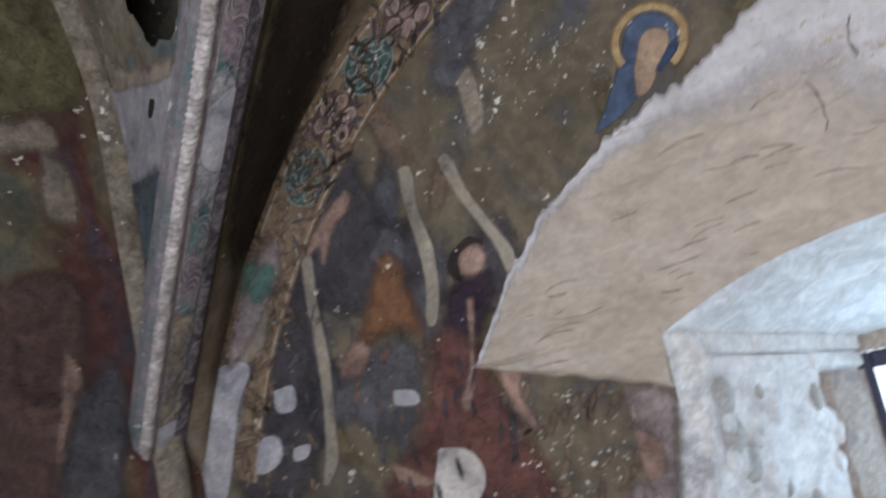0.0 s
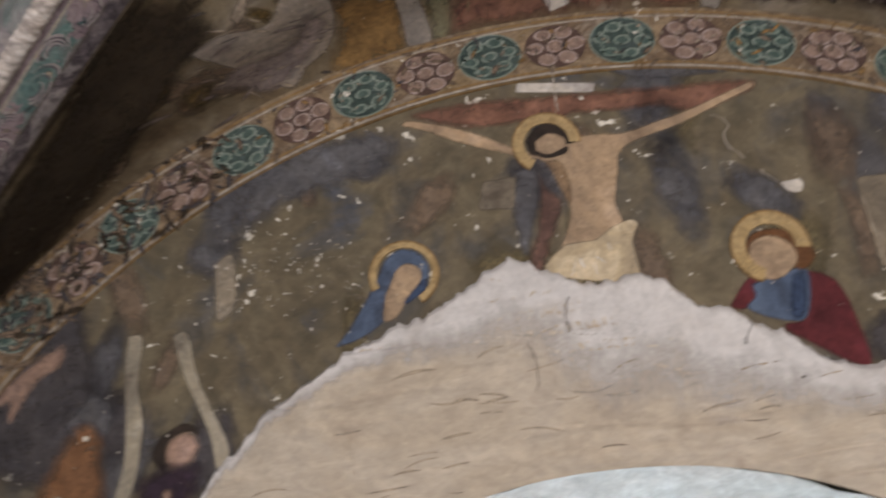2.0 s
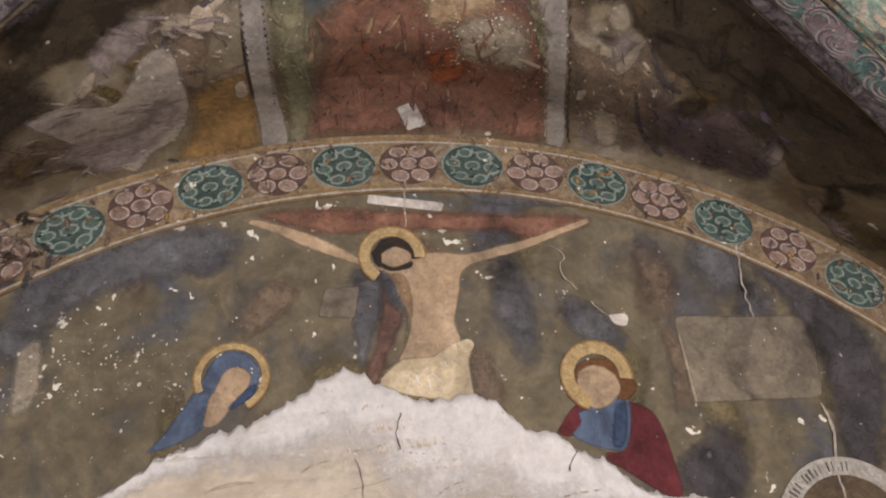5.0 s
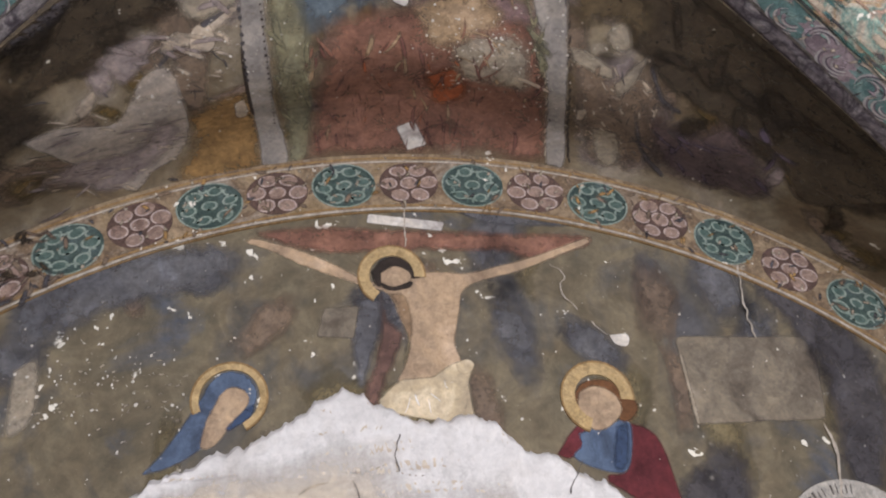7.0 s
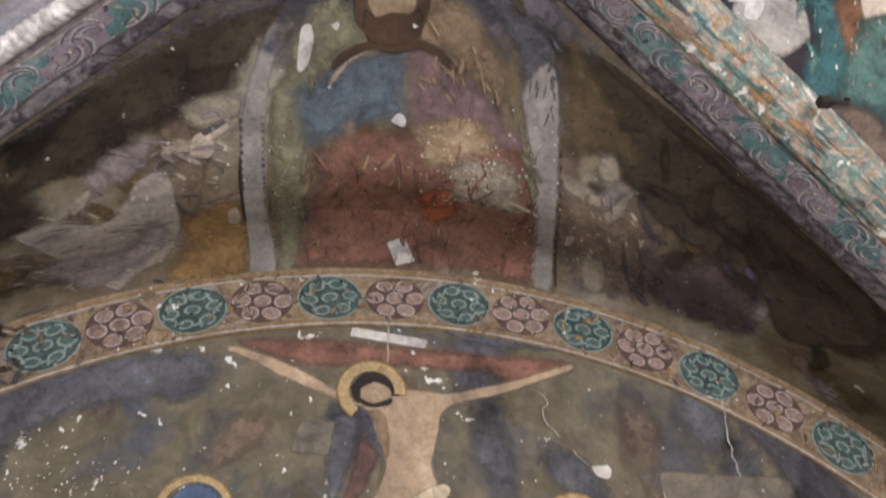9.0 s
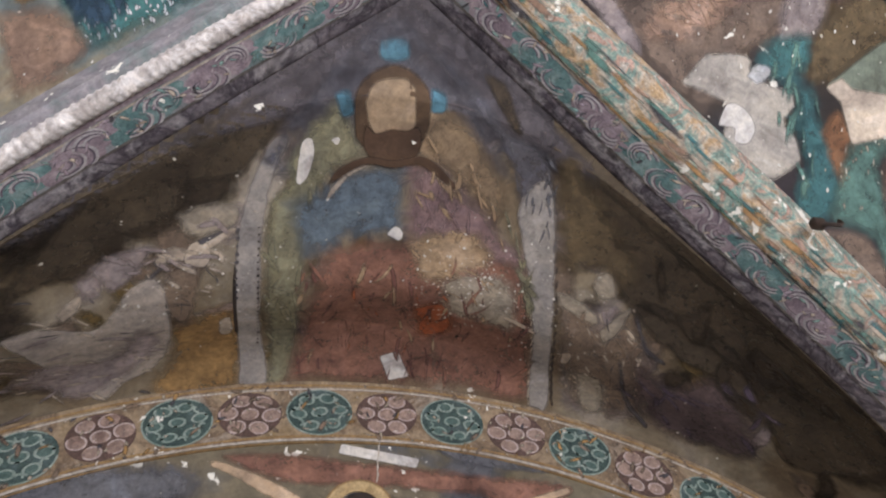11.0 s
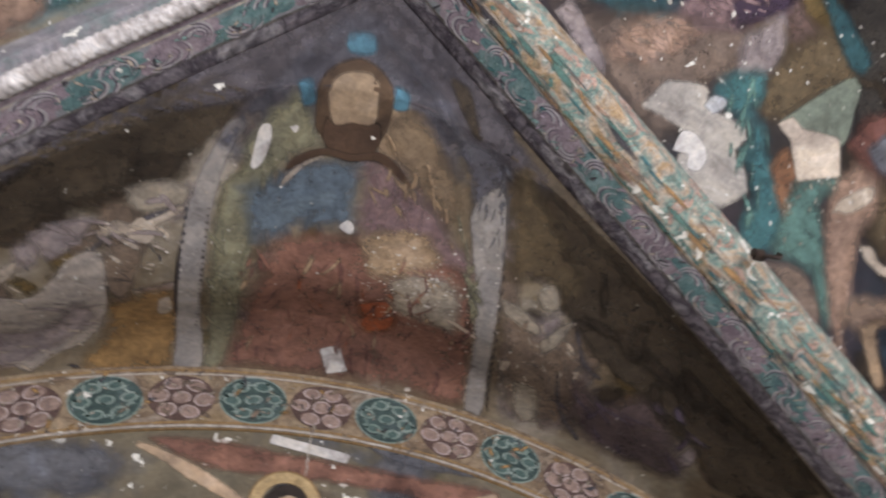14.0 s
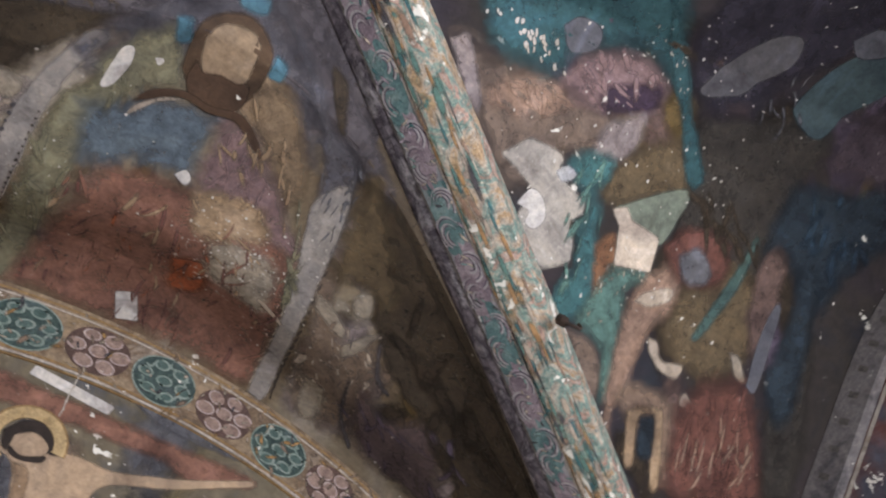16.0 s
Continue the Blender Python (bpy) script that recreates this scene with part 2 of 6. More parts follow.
def rib(edge, out, name, label, mirror=False, roll_mat=None):
    thing = new(name)
    tagged(thing, label, "vault rib", kind="structure")
    for pname, sec, mat in RIB_PARTS:
        if pname == "back_band" and out is OUT_R:
            sec = BACK_R
        if pname == "roll" and not mirror:
            link("roll", sheet(roll_rows(edge, out, roll_mat is M_ROPE)), roll_mat, thing, smooth=True)
            continue
        rows = []
        for p in edge:
            row = [p + out * u * slim(p) + Vector((0, 0, d)) for u, d in sec]
            rows.append([Vector((q.x, 2 * MID_Y - q.y, q.z)) for q in row] if mirror else row)
        link(pname, sheet(rows), M_ROLL if pname == "back_band" and out is OUT_R else mat, thing, smooth=pname == "roll")
    return thing


RIB_L = rib(LEFT, OUT_L, "rib_left", "vault rib with leaf band and white roped roll", roll_mat=M_ROPE)
RIB_R = rib(RIGHT, OUT_R, "rib_right", "vault rib with leaf band and worn orange roll", roll_mat=M_ROLL)
rib(LEFT, OUT_L, "rib_back_left", "vault rib with leaf band behind the path", True)
rib(RIGHT, OUT_R, "rib_back_right", "vault rib with leaf band behind the path", True)

# side cells and side arches
EAST_X, WEST_X = 3.0, -3.5
SIDE_CELLS = {}
EAST = curve([(3.05, 1.25), (2.6, 2.55), (1.75, 3.56), (1.09, 4.25), (MID_Y, 4.5)], N)
WEST = curve([(3.02, 1.2), (3.03, 2.4), (2.98, 3.5), (2.6, 4.3), (1.5, 4.8), (MID_Y, 4.95)], N)
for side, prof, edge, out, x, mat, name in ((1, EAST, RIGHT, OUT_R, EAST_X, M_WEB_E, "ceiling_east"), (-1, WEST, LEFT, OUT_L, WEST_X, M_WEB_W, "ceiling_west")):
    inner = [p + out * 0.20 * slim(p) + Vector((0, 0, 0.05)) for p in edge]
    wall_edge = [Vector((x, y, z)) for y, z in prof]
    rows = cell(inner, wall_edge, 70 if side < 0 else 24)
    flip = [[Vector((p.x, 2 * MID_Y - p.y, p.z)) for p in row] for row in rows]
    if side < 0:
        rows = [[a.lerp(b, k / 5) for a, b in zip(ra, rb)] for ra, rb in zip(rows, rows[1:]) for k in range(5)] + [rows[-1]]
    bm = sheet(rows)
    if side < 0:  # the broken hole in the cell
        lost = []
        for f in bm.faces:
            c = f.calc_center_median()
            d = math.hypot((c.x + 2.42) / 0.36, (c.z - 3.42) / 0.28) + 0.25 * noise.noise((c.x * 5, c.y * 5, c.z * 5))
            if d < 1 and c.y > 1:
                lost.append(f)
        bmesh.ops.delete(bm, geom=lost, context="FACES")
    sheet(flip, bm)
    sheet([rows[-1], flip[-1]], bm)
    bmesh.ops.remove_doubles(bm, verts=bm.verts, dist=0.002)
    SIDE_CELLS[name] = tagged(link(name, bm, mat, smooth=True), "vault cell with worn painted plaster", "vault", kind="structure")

# back cell over the assumed open arch behind
bm = sheet([[Vector((p.x, 2 * MID_Y - p.y, p.z)) for p in row] for row in cell(match_height(LEFT, -1), LEFT)])
sheet([[Vector((p.x, 2 * MID_Y - p.y, p.z)) for p in row] for row in cell(match_height(RIGHT, 1), RIGHT)], bm)
tagged(link("ceiling_back", bm, M_VAULT, smooth=True), "vault cell behind, worn brown plaster", "vault", kind="structure")

# floor and plain outer walls
bm = block(bmesh.new(), -4.4, 4.4, -2.7, 4.6, -0.2, 0.0)
tagged(link("floor", bm, M_STONE), "plain pale stone floor", "floor", kind="structure")
bm = block(bmesh.new(), WEST_X - 0.5, WEST_X, -2.7, WALL, 0, 5.2)
tagged(link("wall_west", bm, M_SIDE), "side wall with dark worn fresco", "wall", kind="structure")
bm = block(bmesh.new(), EAST_X + 0.03, EAST_X + 0.5, -2.7, WALL, 0, 5.2)
tagged(link("wall_east", bm, M_SIDE), "side wall with dark worn fresco", "wall", kind="structure")
bm = block(bmesh.new(), -4.4, 4.4, -2.7, 4.6, 5.3, 5.5)
tagged(link("ceiling_cover", bm, M_STONE), "plain masonry above the vault", "ceiling", kind="structure")
bm = block(bmesh.new(), -4.4, -2.0, -3.0, -2.7, 0, 5.3)
block(bm, 2.3, 4.4, -3.0, -2.7, 0, 5.3)
block(bm, -2.0, 2.3, -3.0, -2.7, 3.2, 5.3)
tagged(link("wall_north", bm, M_STONE), "plain unseen wall with an assumed open arch", "wall", kind="structure")

# south wall with its splayed window niche
NICHE_W, NICHE_Z, NICHE_RISE = 1.04, 1.53, 0.25


def niche_top(x):
    return NICHE_Z + NICHE_RISE * (1 - (abs(x) / NICHE_W) ** 2.2)


bm = bmesh.new()
block(bm, -4.2, -NICHE_W, WALL, WALL + 0.9, 0, 5.3)
block(bm, NICHE_W, 4.2, WALL, WALL + 0.9, 0, 5.3)
steps = 40
for i in range(steps):
    xa, xb = (-NICHE_W + 2 * NICHE_W * k / steps for k in (i, i + 1))
    va = [bm.verts.new(p) for p in ((xa, WALL, niche_top(xa)), (xb, WALL, niche_top(xb)), (xb, WALL, 5.3), (xa, WALL, 5.3))]
    bm.faces.new(va)
block(bm, -NICHE_W, NICHE_W, WALL, WALL + 0.9, 0, 0.35)
WALL_SOUTH = tagged(link("wall_south", bm, M_SKYWALL), "lunette wall with worn dark fresco over a window niche", "wall", kind="structure")

# splay of the niche
ring = [(-NICHE_W, 0.35)] + [(-NICHE_W, 0.35 + (NICHE_Z - 0.35) * k / 8) for k in range(1, 9)] + [(-NICHE_W + 2 * NICHE_W * k / 24, niche_top(-NICHE_W + 2 * NICHE_W * k / 24)) for k in range(1, 24)] + [(NICHE_W, NICHE_Z - (NICHE_Z - 0.35) * k / 8) for k in range(9)]


def back(x, z):
    return (x * 0.44 + 0.05, 0.35 + (min(z, NICHE_Z) - 0.35) * 0.83)


rows = []
for j in range(25):
    f = j / 24
    row = []
    for x, z in ring:
        bx, bz = back(x, z)
        wob = 0.02 * noise.noise((x * 4, z * 4, f * 5)) + 0.012 * noise.noise((x * 13, z * 13, f * 14))
        row.append(Vector((x + (bx - x) * f + wob, WALL + 0.8 * f, z + (bz - z) * f + wob)))
    rows.append(row)
tagged(link("trim_niche_splay", sheet(rows), M_LIME, smooth=True), "limewashed rough splay of the window niche", "window niche", kind="structure")

# ---- painted shapes ----
from mathutils.bvhtree import BVHTree

COLOURS_EARTH = {
    "redbrown": (0.19, 0.095, 0.068), "brickline": (0.355, 0.297, 0.235), "brickdark": (0.26, 0.212, 0.165), "bandgrey": (0.058, 0.05, 0.054), "flowero": (0.30, 0.18, 0.085),
    "panel": (0.165, 0.138, 0.106), "lostgrey": (0.31, 0.28, 0.245), "flesh": (0.34, 0.245, 0.165), "flesh2": (0.21, 0.15, 0.098), "fleshp": (0.30, 0.20, 0.16),
    "cream": (0.38, 0.31, 0.215), "wine2": (0.13, 0.06, 0.05), "brown3": (0.055, 0.032, 0.02), "white2": (0.36, 0.36, 0.37), "white": (0.46, 0.43, 0.40),
    "paleold": (0.27, 0.23, 0.18), "pale2": (0.36, 0.30, 0.24), "blue": (0.075, 0.105, 0.165), "blue2": (0.10, 0.128, 0.155), "wine": (0.09, 0.018, 0.022),
    "brown": (0.10, 0.045, 0.02), "brown2": (0.06, 0.037, 0.022),
}
COLOURS_FIELD = {
    "dark": (0.03, 0.022, 0.018), "scrollc": (0.27, 0.24, 0.19), "orange": (0.19, 0.095, 0.05), "orange2": (0.26, 0.075, 0.03), "greyblue": (0.098, 0.097, 0.106),
    "plum": (0.035, 0.022, 0.035), "olive2": (0.13, 0.105, 0.06), "dark2": (0.06, 0.055, 0.06), "framec": (0.245, 0.222, 0.205), "tan": (0.275, 0.193, 0.121),
    "olive3": (0.168, 0.156, 0.102), "mauve": (0.184, 0.121, 0.121), "skyblue": (0.055, 0.12, 0.155), "mud2": (0.105, 0.068, 0.058), "violet": (0.085, 0.065, 0.09),
    "shade": (0.25, 0.168, 0.105), "deepblue": (0.035, 0.055, 0.105), "palet": (0.15, 0.23, 0.21), "lilac2": (0.25, 0.20, 0.225), "lilacgrey": (0.24, 0.198, 0.192),
    "ochre2": (0.23, 0.138, 0.057), "mud": (0.156, 0.114, 0.084),
}
COLOURS_SMALL = {
    "black2": (0.035, 0.025, 0.016), "ochre3": (0.11, 0.075, 0.03), "tealc": (0.045, 0.115, 0.12), "tealg": (0.09, 0.165, 0.14), "tealn": (0.045, 0.12, 0.12),
    "pinkc": (0.23, 0.15, 0.11), "navy": (0.022, 0.04, 0.06), "olive4": (0.17, 0.15, 0.08),
    # east cell pigments, several darkened to stand in for light falling off
    "eumber": (0.034, 0.029, 0.024), "ebrown": (0.14, 0.102, 0.08), "ewarm": (0.105, 0.076, 0.043), "rust": (0.11, 0.047, 0.036), "epink": (0.21, 0.145, 0.105), "slate": (0.018, 0.027, 0.036),
    "slateteal": (0.04, 0.06, 0.066), "wingc": (0.078, 0.074, 0.08), "emauve": (0.05, 0.036, 0.043), "bookpale": (0.42, 0.35, 0.28), "palegreen": (0.15, 0.17, 0.13), "pblue": (0.08, 0.08, 0.092),
    "eviolet": (0.028, 0.024, 0.034), "cpost": (0.13, 0.075, 0.062), "arcgrey": (0.072, 0.068, 0.078), "shade2": (0.19, 0.135, 0.085), "greenline": (0.055, 0.095, 0.085), "palecloud": (0.29, 0.25, 0.217), "emauve2": (0.10, 0.072, 0.072), "limec": (0.62, 0.63, 0.63),
    "umber2": (0.054, 0.040, 0.026), "palelilac": (0.36, 0.355, 0.375), "tealdark": (0.028, 0.07, 0.078),
}
COLOURS = {**COLOURS_EARTH, **COLOURS_FIELD, **COLOURS_SMALL}
PAINTS = {}
FINE = {"brown3", "framec", "panel", "lostgrey", "white", "flesh", "cream", "flesh2", "scrollc", "blue", "dark", "brown", "wine", "brown2", "bookpale", "palegreen", "slateteal", "wingc", "pblue", "palelilac", "palecloud"}


def pigment(key):
    if key not in PAINTS:
        c = np.array(COLOURS[key])
        tints = [tuple(float(v) for v in c * k * np.array(w)) for k, w in ((0.55, (1, 0.95, 0.95)), (0.95, (1, 1, 1)), (1.15, (1.02, 1.0, 0.95)), (1.5, (0.98, 1.0, 1.03)))]
        PAINTS[key] = material("pigment_" + key, tints, 4.0, fleck=0.12, mottle=0.38, cover=True, wear=({"white": 0.2, "framec": 0.72, "lostgrey": 0.6, "palecloud": 0.75}.get(key, 0.4)) if key in FINE else 0.95, grime=0.3 if key in FINE else 0.5)
    return PAINTS[key]


def tree_of(ob):
    b = bmesh.new()
    b.from_mesh(ob.data)
    t = BVHTree.FromBMesh(b)
    b.free()
    return t


TREES = {"S": tree_of(ceiling), "E": tree_of(SIDE_CELLS["ceiling_east"]), "N": tree_of(SIDE_CELLS["ceiling_west"])}
TREES["V"] = TREES["N"]
LIFT = {k: 0.001 for k in "WSENVL"}


def settle(surf, a, b, lift):
    """From two coordinates of a surface to the place just off it."""
    if surf == "W":
        return Vector((a, WALL - lift, b))
    if surf in ("RL", "RR"):
        side, out = (-1, OUT_L) if surf == "RL" else (1, OUT_R)
        return band_place(lambda q: rib_edge(side, q), out, a, min(LEAF_END - 0.003, max(0.063, b)), lift)
    if surf == "QR":
        mid, half, deep = ROLL_R
        r = half + 0.003 + lift * 0.3
        return rib_edge(1, a) + OUT_R * (mid - r * math.cos(b)) + Vector((0, 0, -0.084 - deep * r * math.sin(b) - 0.1 * lift))
    if surf == "P":
        hit, nor, _, _ = TREES["P"].ray_cast(Vector((a, 2.0, b)), Vector((0, 1, 0)))
        return None if hit is None else hit + Vector((0, -lift, 0))
    if surf == "L":
        return Vector((WEST_X + lift, a, b))
    if surf == "N":
        hit, nor, _, _ = TREES["N"].ray_cast(Vector((0.5, a, b)), Vector((-1, 0, 0)))
    else:
        hit, nor, _, _ = TREES[surf].ray_cast(Vector((a, b, 0.5)), Vector((0, 0, 1)))
    if hit is None:
        return None
    if nor.dot(Vector((-0.35, 0.1, 1.6)) - hit) < 0:
        nor = -nor
    return hit + nor * lift


PAINTINGS = {}
for key, name, label in (("W", "wall_painting", "worn fresco of haloed figures on an olive ground"), ("S", "vault_painting", "worn fresco of an enthroned figure in a pointed frame"), ("E", "side_vault_painting", "flaking teal and violet fresco with tower and book"), ("N", "springing_painting", "bare plaster and blue paint between two ribs"), ("L", "side_wall_painting", "dark red and olive fresco, much decayed")):
    PAINTINGS[key] = tagged(new(name), label, "fresco")
PAINTINGS["V"] = PAINTINGS["N"]


SHARP = {"title_strip", "pale_panel", "grey_patch", "book", "paper", "lost_plaster_panel", "tower", "loincloth", "lost_paint", "blue_mantle"}


def paint(name, surf, key, outline, edge=None):
    """A painted field: a fine sheet over the outline, worn thin towards its edge."""
    if name in SHARP:  # keep the corners of cut pieces
        outline = [(xa + (xb - xa) * f, za + (zb - za) * f) for (xa, za), (xb, zb) in zip(outline, outline[1:] + outline[:1]) for f in (0.06, 0.5, 0.94)]
    soft = curve(outline + [outline[0]], max(40, len(outline) * 7))[:-1]
    lo, hi = soft.min(0), soft.max(0)
    small = min(hi - lo)
    step = min(0.022, max(0.005, small / 16))
    edge = edge or (min(0.11, small * 0.30) if key not in FINE else min(0.022, small * 0.16))
    lo, hi = lo - edge, hi + edge
    nx, nz = (int(math.ceil(v)) + 3 for v in (hi - lo) / step)
    gx, gz = np.meshgrid(lo[0] + step * (np.arange(nx) - 1), lo[1] + step * (np.arange(nz) - 1), indexing="ij")
    p = np.stack([gx.ravel(), gz.ravel()], 1)
    a, b = soft, np.roll(soft, -1, 0)
    d = b - a
    rel = p[:, None] - a[None]
    u = np.clip((rel * d).sum(2) / np.maximum(1e-9, (d * d).sum(1)), 0, 1)
    dist = np.linalg.norm(rel - u[..., None] * d, axis=2).min(1)
    cross = ((a[None, :, 1] > p[:, None, 1]) != (b[None, :, 1] > p[:, None, 1])) & (p[:, None, 0] < d[:, 0] * (p[:, None, 1] - a[:, 1]) / np.where(np.abs(d[:, 1]) < 1e-9, 1e-9, d[:, 1]) + a[:, 0])
    sd = np.where(cross.sum(1) % 2 == 1, dist, -dist)
    LIFT[surf] += 0.00008
    edge = min(edge, 0.75 * float(sd.max()))
    cov = sd / edge + 0.45
    keep = (cov > (0.0 if key not in FINE else -0.25)).reshape(nx, nz)
    cov = np.clip(cov, -1, 1).reshape(nx, nz)
    verts, faces, vals, idx = [], [], [], {}

    def vert(i, j):
        if (i, j) not in idx:
            q = settle(surf, gx[i, j], gz[i, j], LIFT[surf])
            idx[(i, j)] = None if q is None else len(verts)
            if q is not None:
                verts.append(q)
                vals.append(float(cov[i, j]))
        return idx[(i, j)]

    for i in range(nx - 1):
        for j in range(nz - 1):
            if keep[i, j] or keep[i + 1, j] or keep[i, j + 1] or keep[i + 1, j + 1]:
                f = [vert(i, j), vert(i + 1, j), vert(i + 1, j + 1), vert(i, j + 1)]
                if None not in f:
                    faces.append(f)
    if not faces:
        return None
    me = bpy.data.meshes.new(name)
    me.from_pydata(verts, [], faces)
    at = me.attributes.new("cover", "FLOAT", "POINT")
    at.data.foreach_set("value", vals)
    me.materials.append(pigment(key))
    for f in me.polygons:
        f.use_smooth = True
    ob = new(name, me)
    ob.parent = PAINTINGS[surf]
    return ob


def brush(name, surf, key, outline, count, length, width, angle, spread=0.35, parent=None):
    """Loose strokes of one colour within an outline, worn soft at their edges, in one mesh."""
    if surf == "S" and name == "stroke":
        count, width, length = int(count * 0.6), width * 0.6, length * 1.1
    poly = np.array(outline, float)
    lo, hi = poly.min(0), poly.max(0)
    verts, faces, vals, done, tries = [], [], [], 0, 0
    base_lift = LIFT[surf]
    while done < count and tries < count * 12:
        tries += 1
        c = np.array([random.uniform(lo[0], hi[0]), random.uniform(lo[1], hi[1])])
        inside = False
        for (xa, za), (xb, zb) in zip(poly, np.roll(poly, -1, 0)):
            if (za > c[1]) != (zb > c[1]) and c[0] < (xb - xa) * (c[1] - za) / (zb - za) + xa:
                inside = not inside
        if not inside:
            continue
        a = radians(angle) + random.gauss(0, spread)
        ln, wd = length * random.uniform(0.5, 1.3), width * random.uniform(0.5, 1.4)
        bend = random.uniform(-0.25, 0.25) * ln
        n0 = len(verts)
        ok = True
        for i in range(9):
            f = i / 4 - 1
            for j in range(7):
                g = j / 3 - 1
                u, v = f * ln, g * wd * (1 - 0.45 * abs(f)) + bend * f * f
                q = settle(surf, c[0] + u * math.cos(a) - v * math.sin(a), c[1] + u * math.sin(a) + v * math.cos(a), base_lift + 0.00002 * (done % 6))
                if q is None:
                    ok = False
                    q = Vector((0, 0, 0))
                verts.append(q)
                vals.append(1.15 - 1.25 * max(abs(f), abs(g)) ** 1.6)
        if not ok:
            del verts[n0:], vals[n0:]
            continue
        for i in range(8):
            for j in range(6):
                k = n0 + i * 7 + j
                faces.append((k, k + 7, k + 8, k + 1))
        done += 1
    LIFT[surf] += 0.0001
    me = bpy.data.meshes.new(name)
    me.from_pydata(verts, [], faces)
    me.attributes.new("cover", "FLOAT", "POINT").data.foreach_set("value", vals)
    me.materials.append(pigment(key))
    for f in me.polygons:
        f.use_smooth = True
    ob = new(name, me)
    ob.parent = parent or PAINTINGS[surf]
    ob["kind"] = "stuff"
    return ob


# broad washes under the figures
LUNETTE = [(-2.9, 1.5), (-2.5, 2.5), (-1.6, 3.2), (0, 3.5), (1.6, 3.2), (2.6, 2.5), (3.0, 1.6), (1.6, 2.0), (0, 2.55), (-1.6, 2.0), (-1.9, 1.2)]
for key, n, ln, wd in (("olive2", 18, 0.26, 0.14), ("greyblue", 16, 0.28, 0.15), ("dark2", 10, 0.22, 0.12), ("mud", 12, 0.24, 0.12)):
    brush("wash", "W", key, LUNETTE, n, ln, wd, 88)
CELL = [(-2.2, 3.1), (2.2, 3.1), (0.9, 2.0), (0.0, 1.55), (-0.9, 2.0)]
for key, n, ln, wd in (("mud", 50, 0.18, 0.09), ("ochre3", 30, 0.18, 0.09), ("black2", 14, 0.16, 0.07), ("lilacgrey", 22, 0.14, 0.06)):
    brush("wash", "S", key, CELL, n, ln, wd, 75, 0.6)
CELL_E = [(0.35, 1.1), (1.3, 1.55), (2.4, 2.3), (2.7, 1.4), (2.7, 0.5), (0.5, 0.5)]
for key, n, ln, wd in (("violet", 14, 0.22, 0.12), ("ochre3", 10, 0.20, 0.10), ("black2", 12, 0.22, 0.11), ("mud2", 12, 0.20, 0.10)):
    brush("wash", "E", key, CELL_E, n, ln, wd, 35, 0.5)
LIFT["W"], LIFT["S"], LIFT["E"] = 0.0032, 0.0050, 0.004
# darker field on the left of the lunette
paint("darkened_field", "W", "dark2", [(-2.83, 2.69),(-2.29, 2.72),(-2.12, 2.23),(-2.13, 1.86),(-2.61, 1.97),(-3.08, 1.96)])
paint("crossbeam", "W", "redbrown", [(-0.704, 3.435), (-0.450, 3.461), (-0.113, 3.440), (0.419, 3.415), (0.836, 3.395), (0.809, 3.334), (0.563, 3.267), (0.355, 3.325), (-0.119, 3.323), (-0.477, 3.331)])
paint("cross_post", "W", "cpost", [(-0.156, 3.114), (-0.132, 2.989), (-0.072, 2.905), (-0.138, 2.751), (-0.195, 2.607), (-0.246, 2.639), (-0.195, 2.805), (-0.163, 2.962)])
paint("cross_edge", "W", "greyblue", [(-0.282, 3.076), (-0.169, 3.100), (-0.169, 2.936), (-0.226, 2.754), (-0.261, 2.680), (-0.290, 2.860)])
paint("body", "W", "flesh", [(-0.741, 3.406), (-0.628, 3.375), (-0.515, 3.337), (-0.377, 3.270), (-0.253, 3.198), (-0.128, 3.150), (-0.011, 3.187), (0.081, 3.213), (0.237, 3.203), (0.399, 3.241), (0.566, 3.285), (0.821, 3.377), (0.823, 3.352), (0.676, 3.294), (0.476, 3.215), (0.312, 3.172), (0.208, 3.123), (0.177, 3.006), (0.149, 2.871), (0.165, 2.770), (0.089, 2.690), (-0.057, 2.684), (-0.100, 2.698), (-0.055, 2.799), (-0.039, 2.891), (-0.075, 2.987), (-0.125, 3.113), (-0.229, 3.152), (-0.378, 3.213), (-0.515, 3.274), (-0.640, 3.340), (-0.741, 3.383)])
paint("loincloth", "W", "cream", [(-0.155, 2.655), (-0.084, 2.710), (0.042, 2.713), (0.146, 2.778), (0.219, 2.768), (0.191, 2.686), (0.200, 2.530), (0.127, 2.518), (-0.019, 2.545), (-0.170, 2.581), (-0.185, 2.621)])
paint("knot", "W", "cream", [(0.151, 2.778), (0.201, 2.789), (0.224, 2.767), (0.203, 2.732), (0.161, 2.733)])
paint("rib_shade", "W", "shade", [(-0.120, 3.113), (-0.055, 3.102), (-0.025, 2.985), (-0.039, 2.891), (-0.081, 3.009)])
paint("mantle", "W", "blue", [(-1.087, 2.377), (-1.021, 2.453), (-0.957, 2.554), (-0.899, 2.653), (-0.862, 2.730), (-0.797, 2.772), (-0.727, 2.754), (-0.685, 2.698), (-0.686, 2.634), (-0.724, 2.612), (-0.719, 2.675), (-0.761, 2.706), (-0.810, 2.679), (-0.838, 2.583), (-0.882, 2.468), (-0.992, 2.401)])
paint("face", "W", "flesh", [(-0.823, 2.669), (-0.784, 2.702), (-0.733, 2.690), (-0.712, 2.645), (-0.749, 2.579), (-0.800, 2.515), (-0.839, 2.471), (-0.882, 2.468), (-0.869, 2.561), (-0.844, 2.620)])
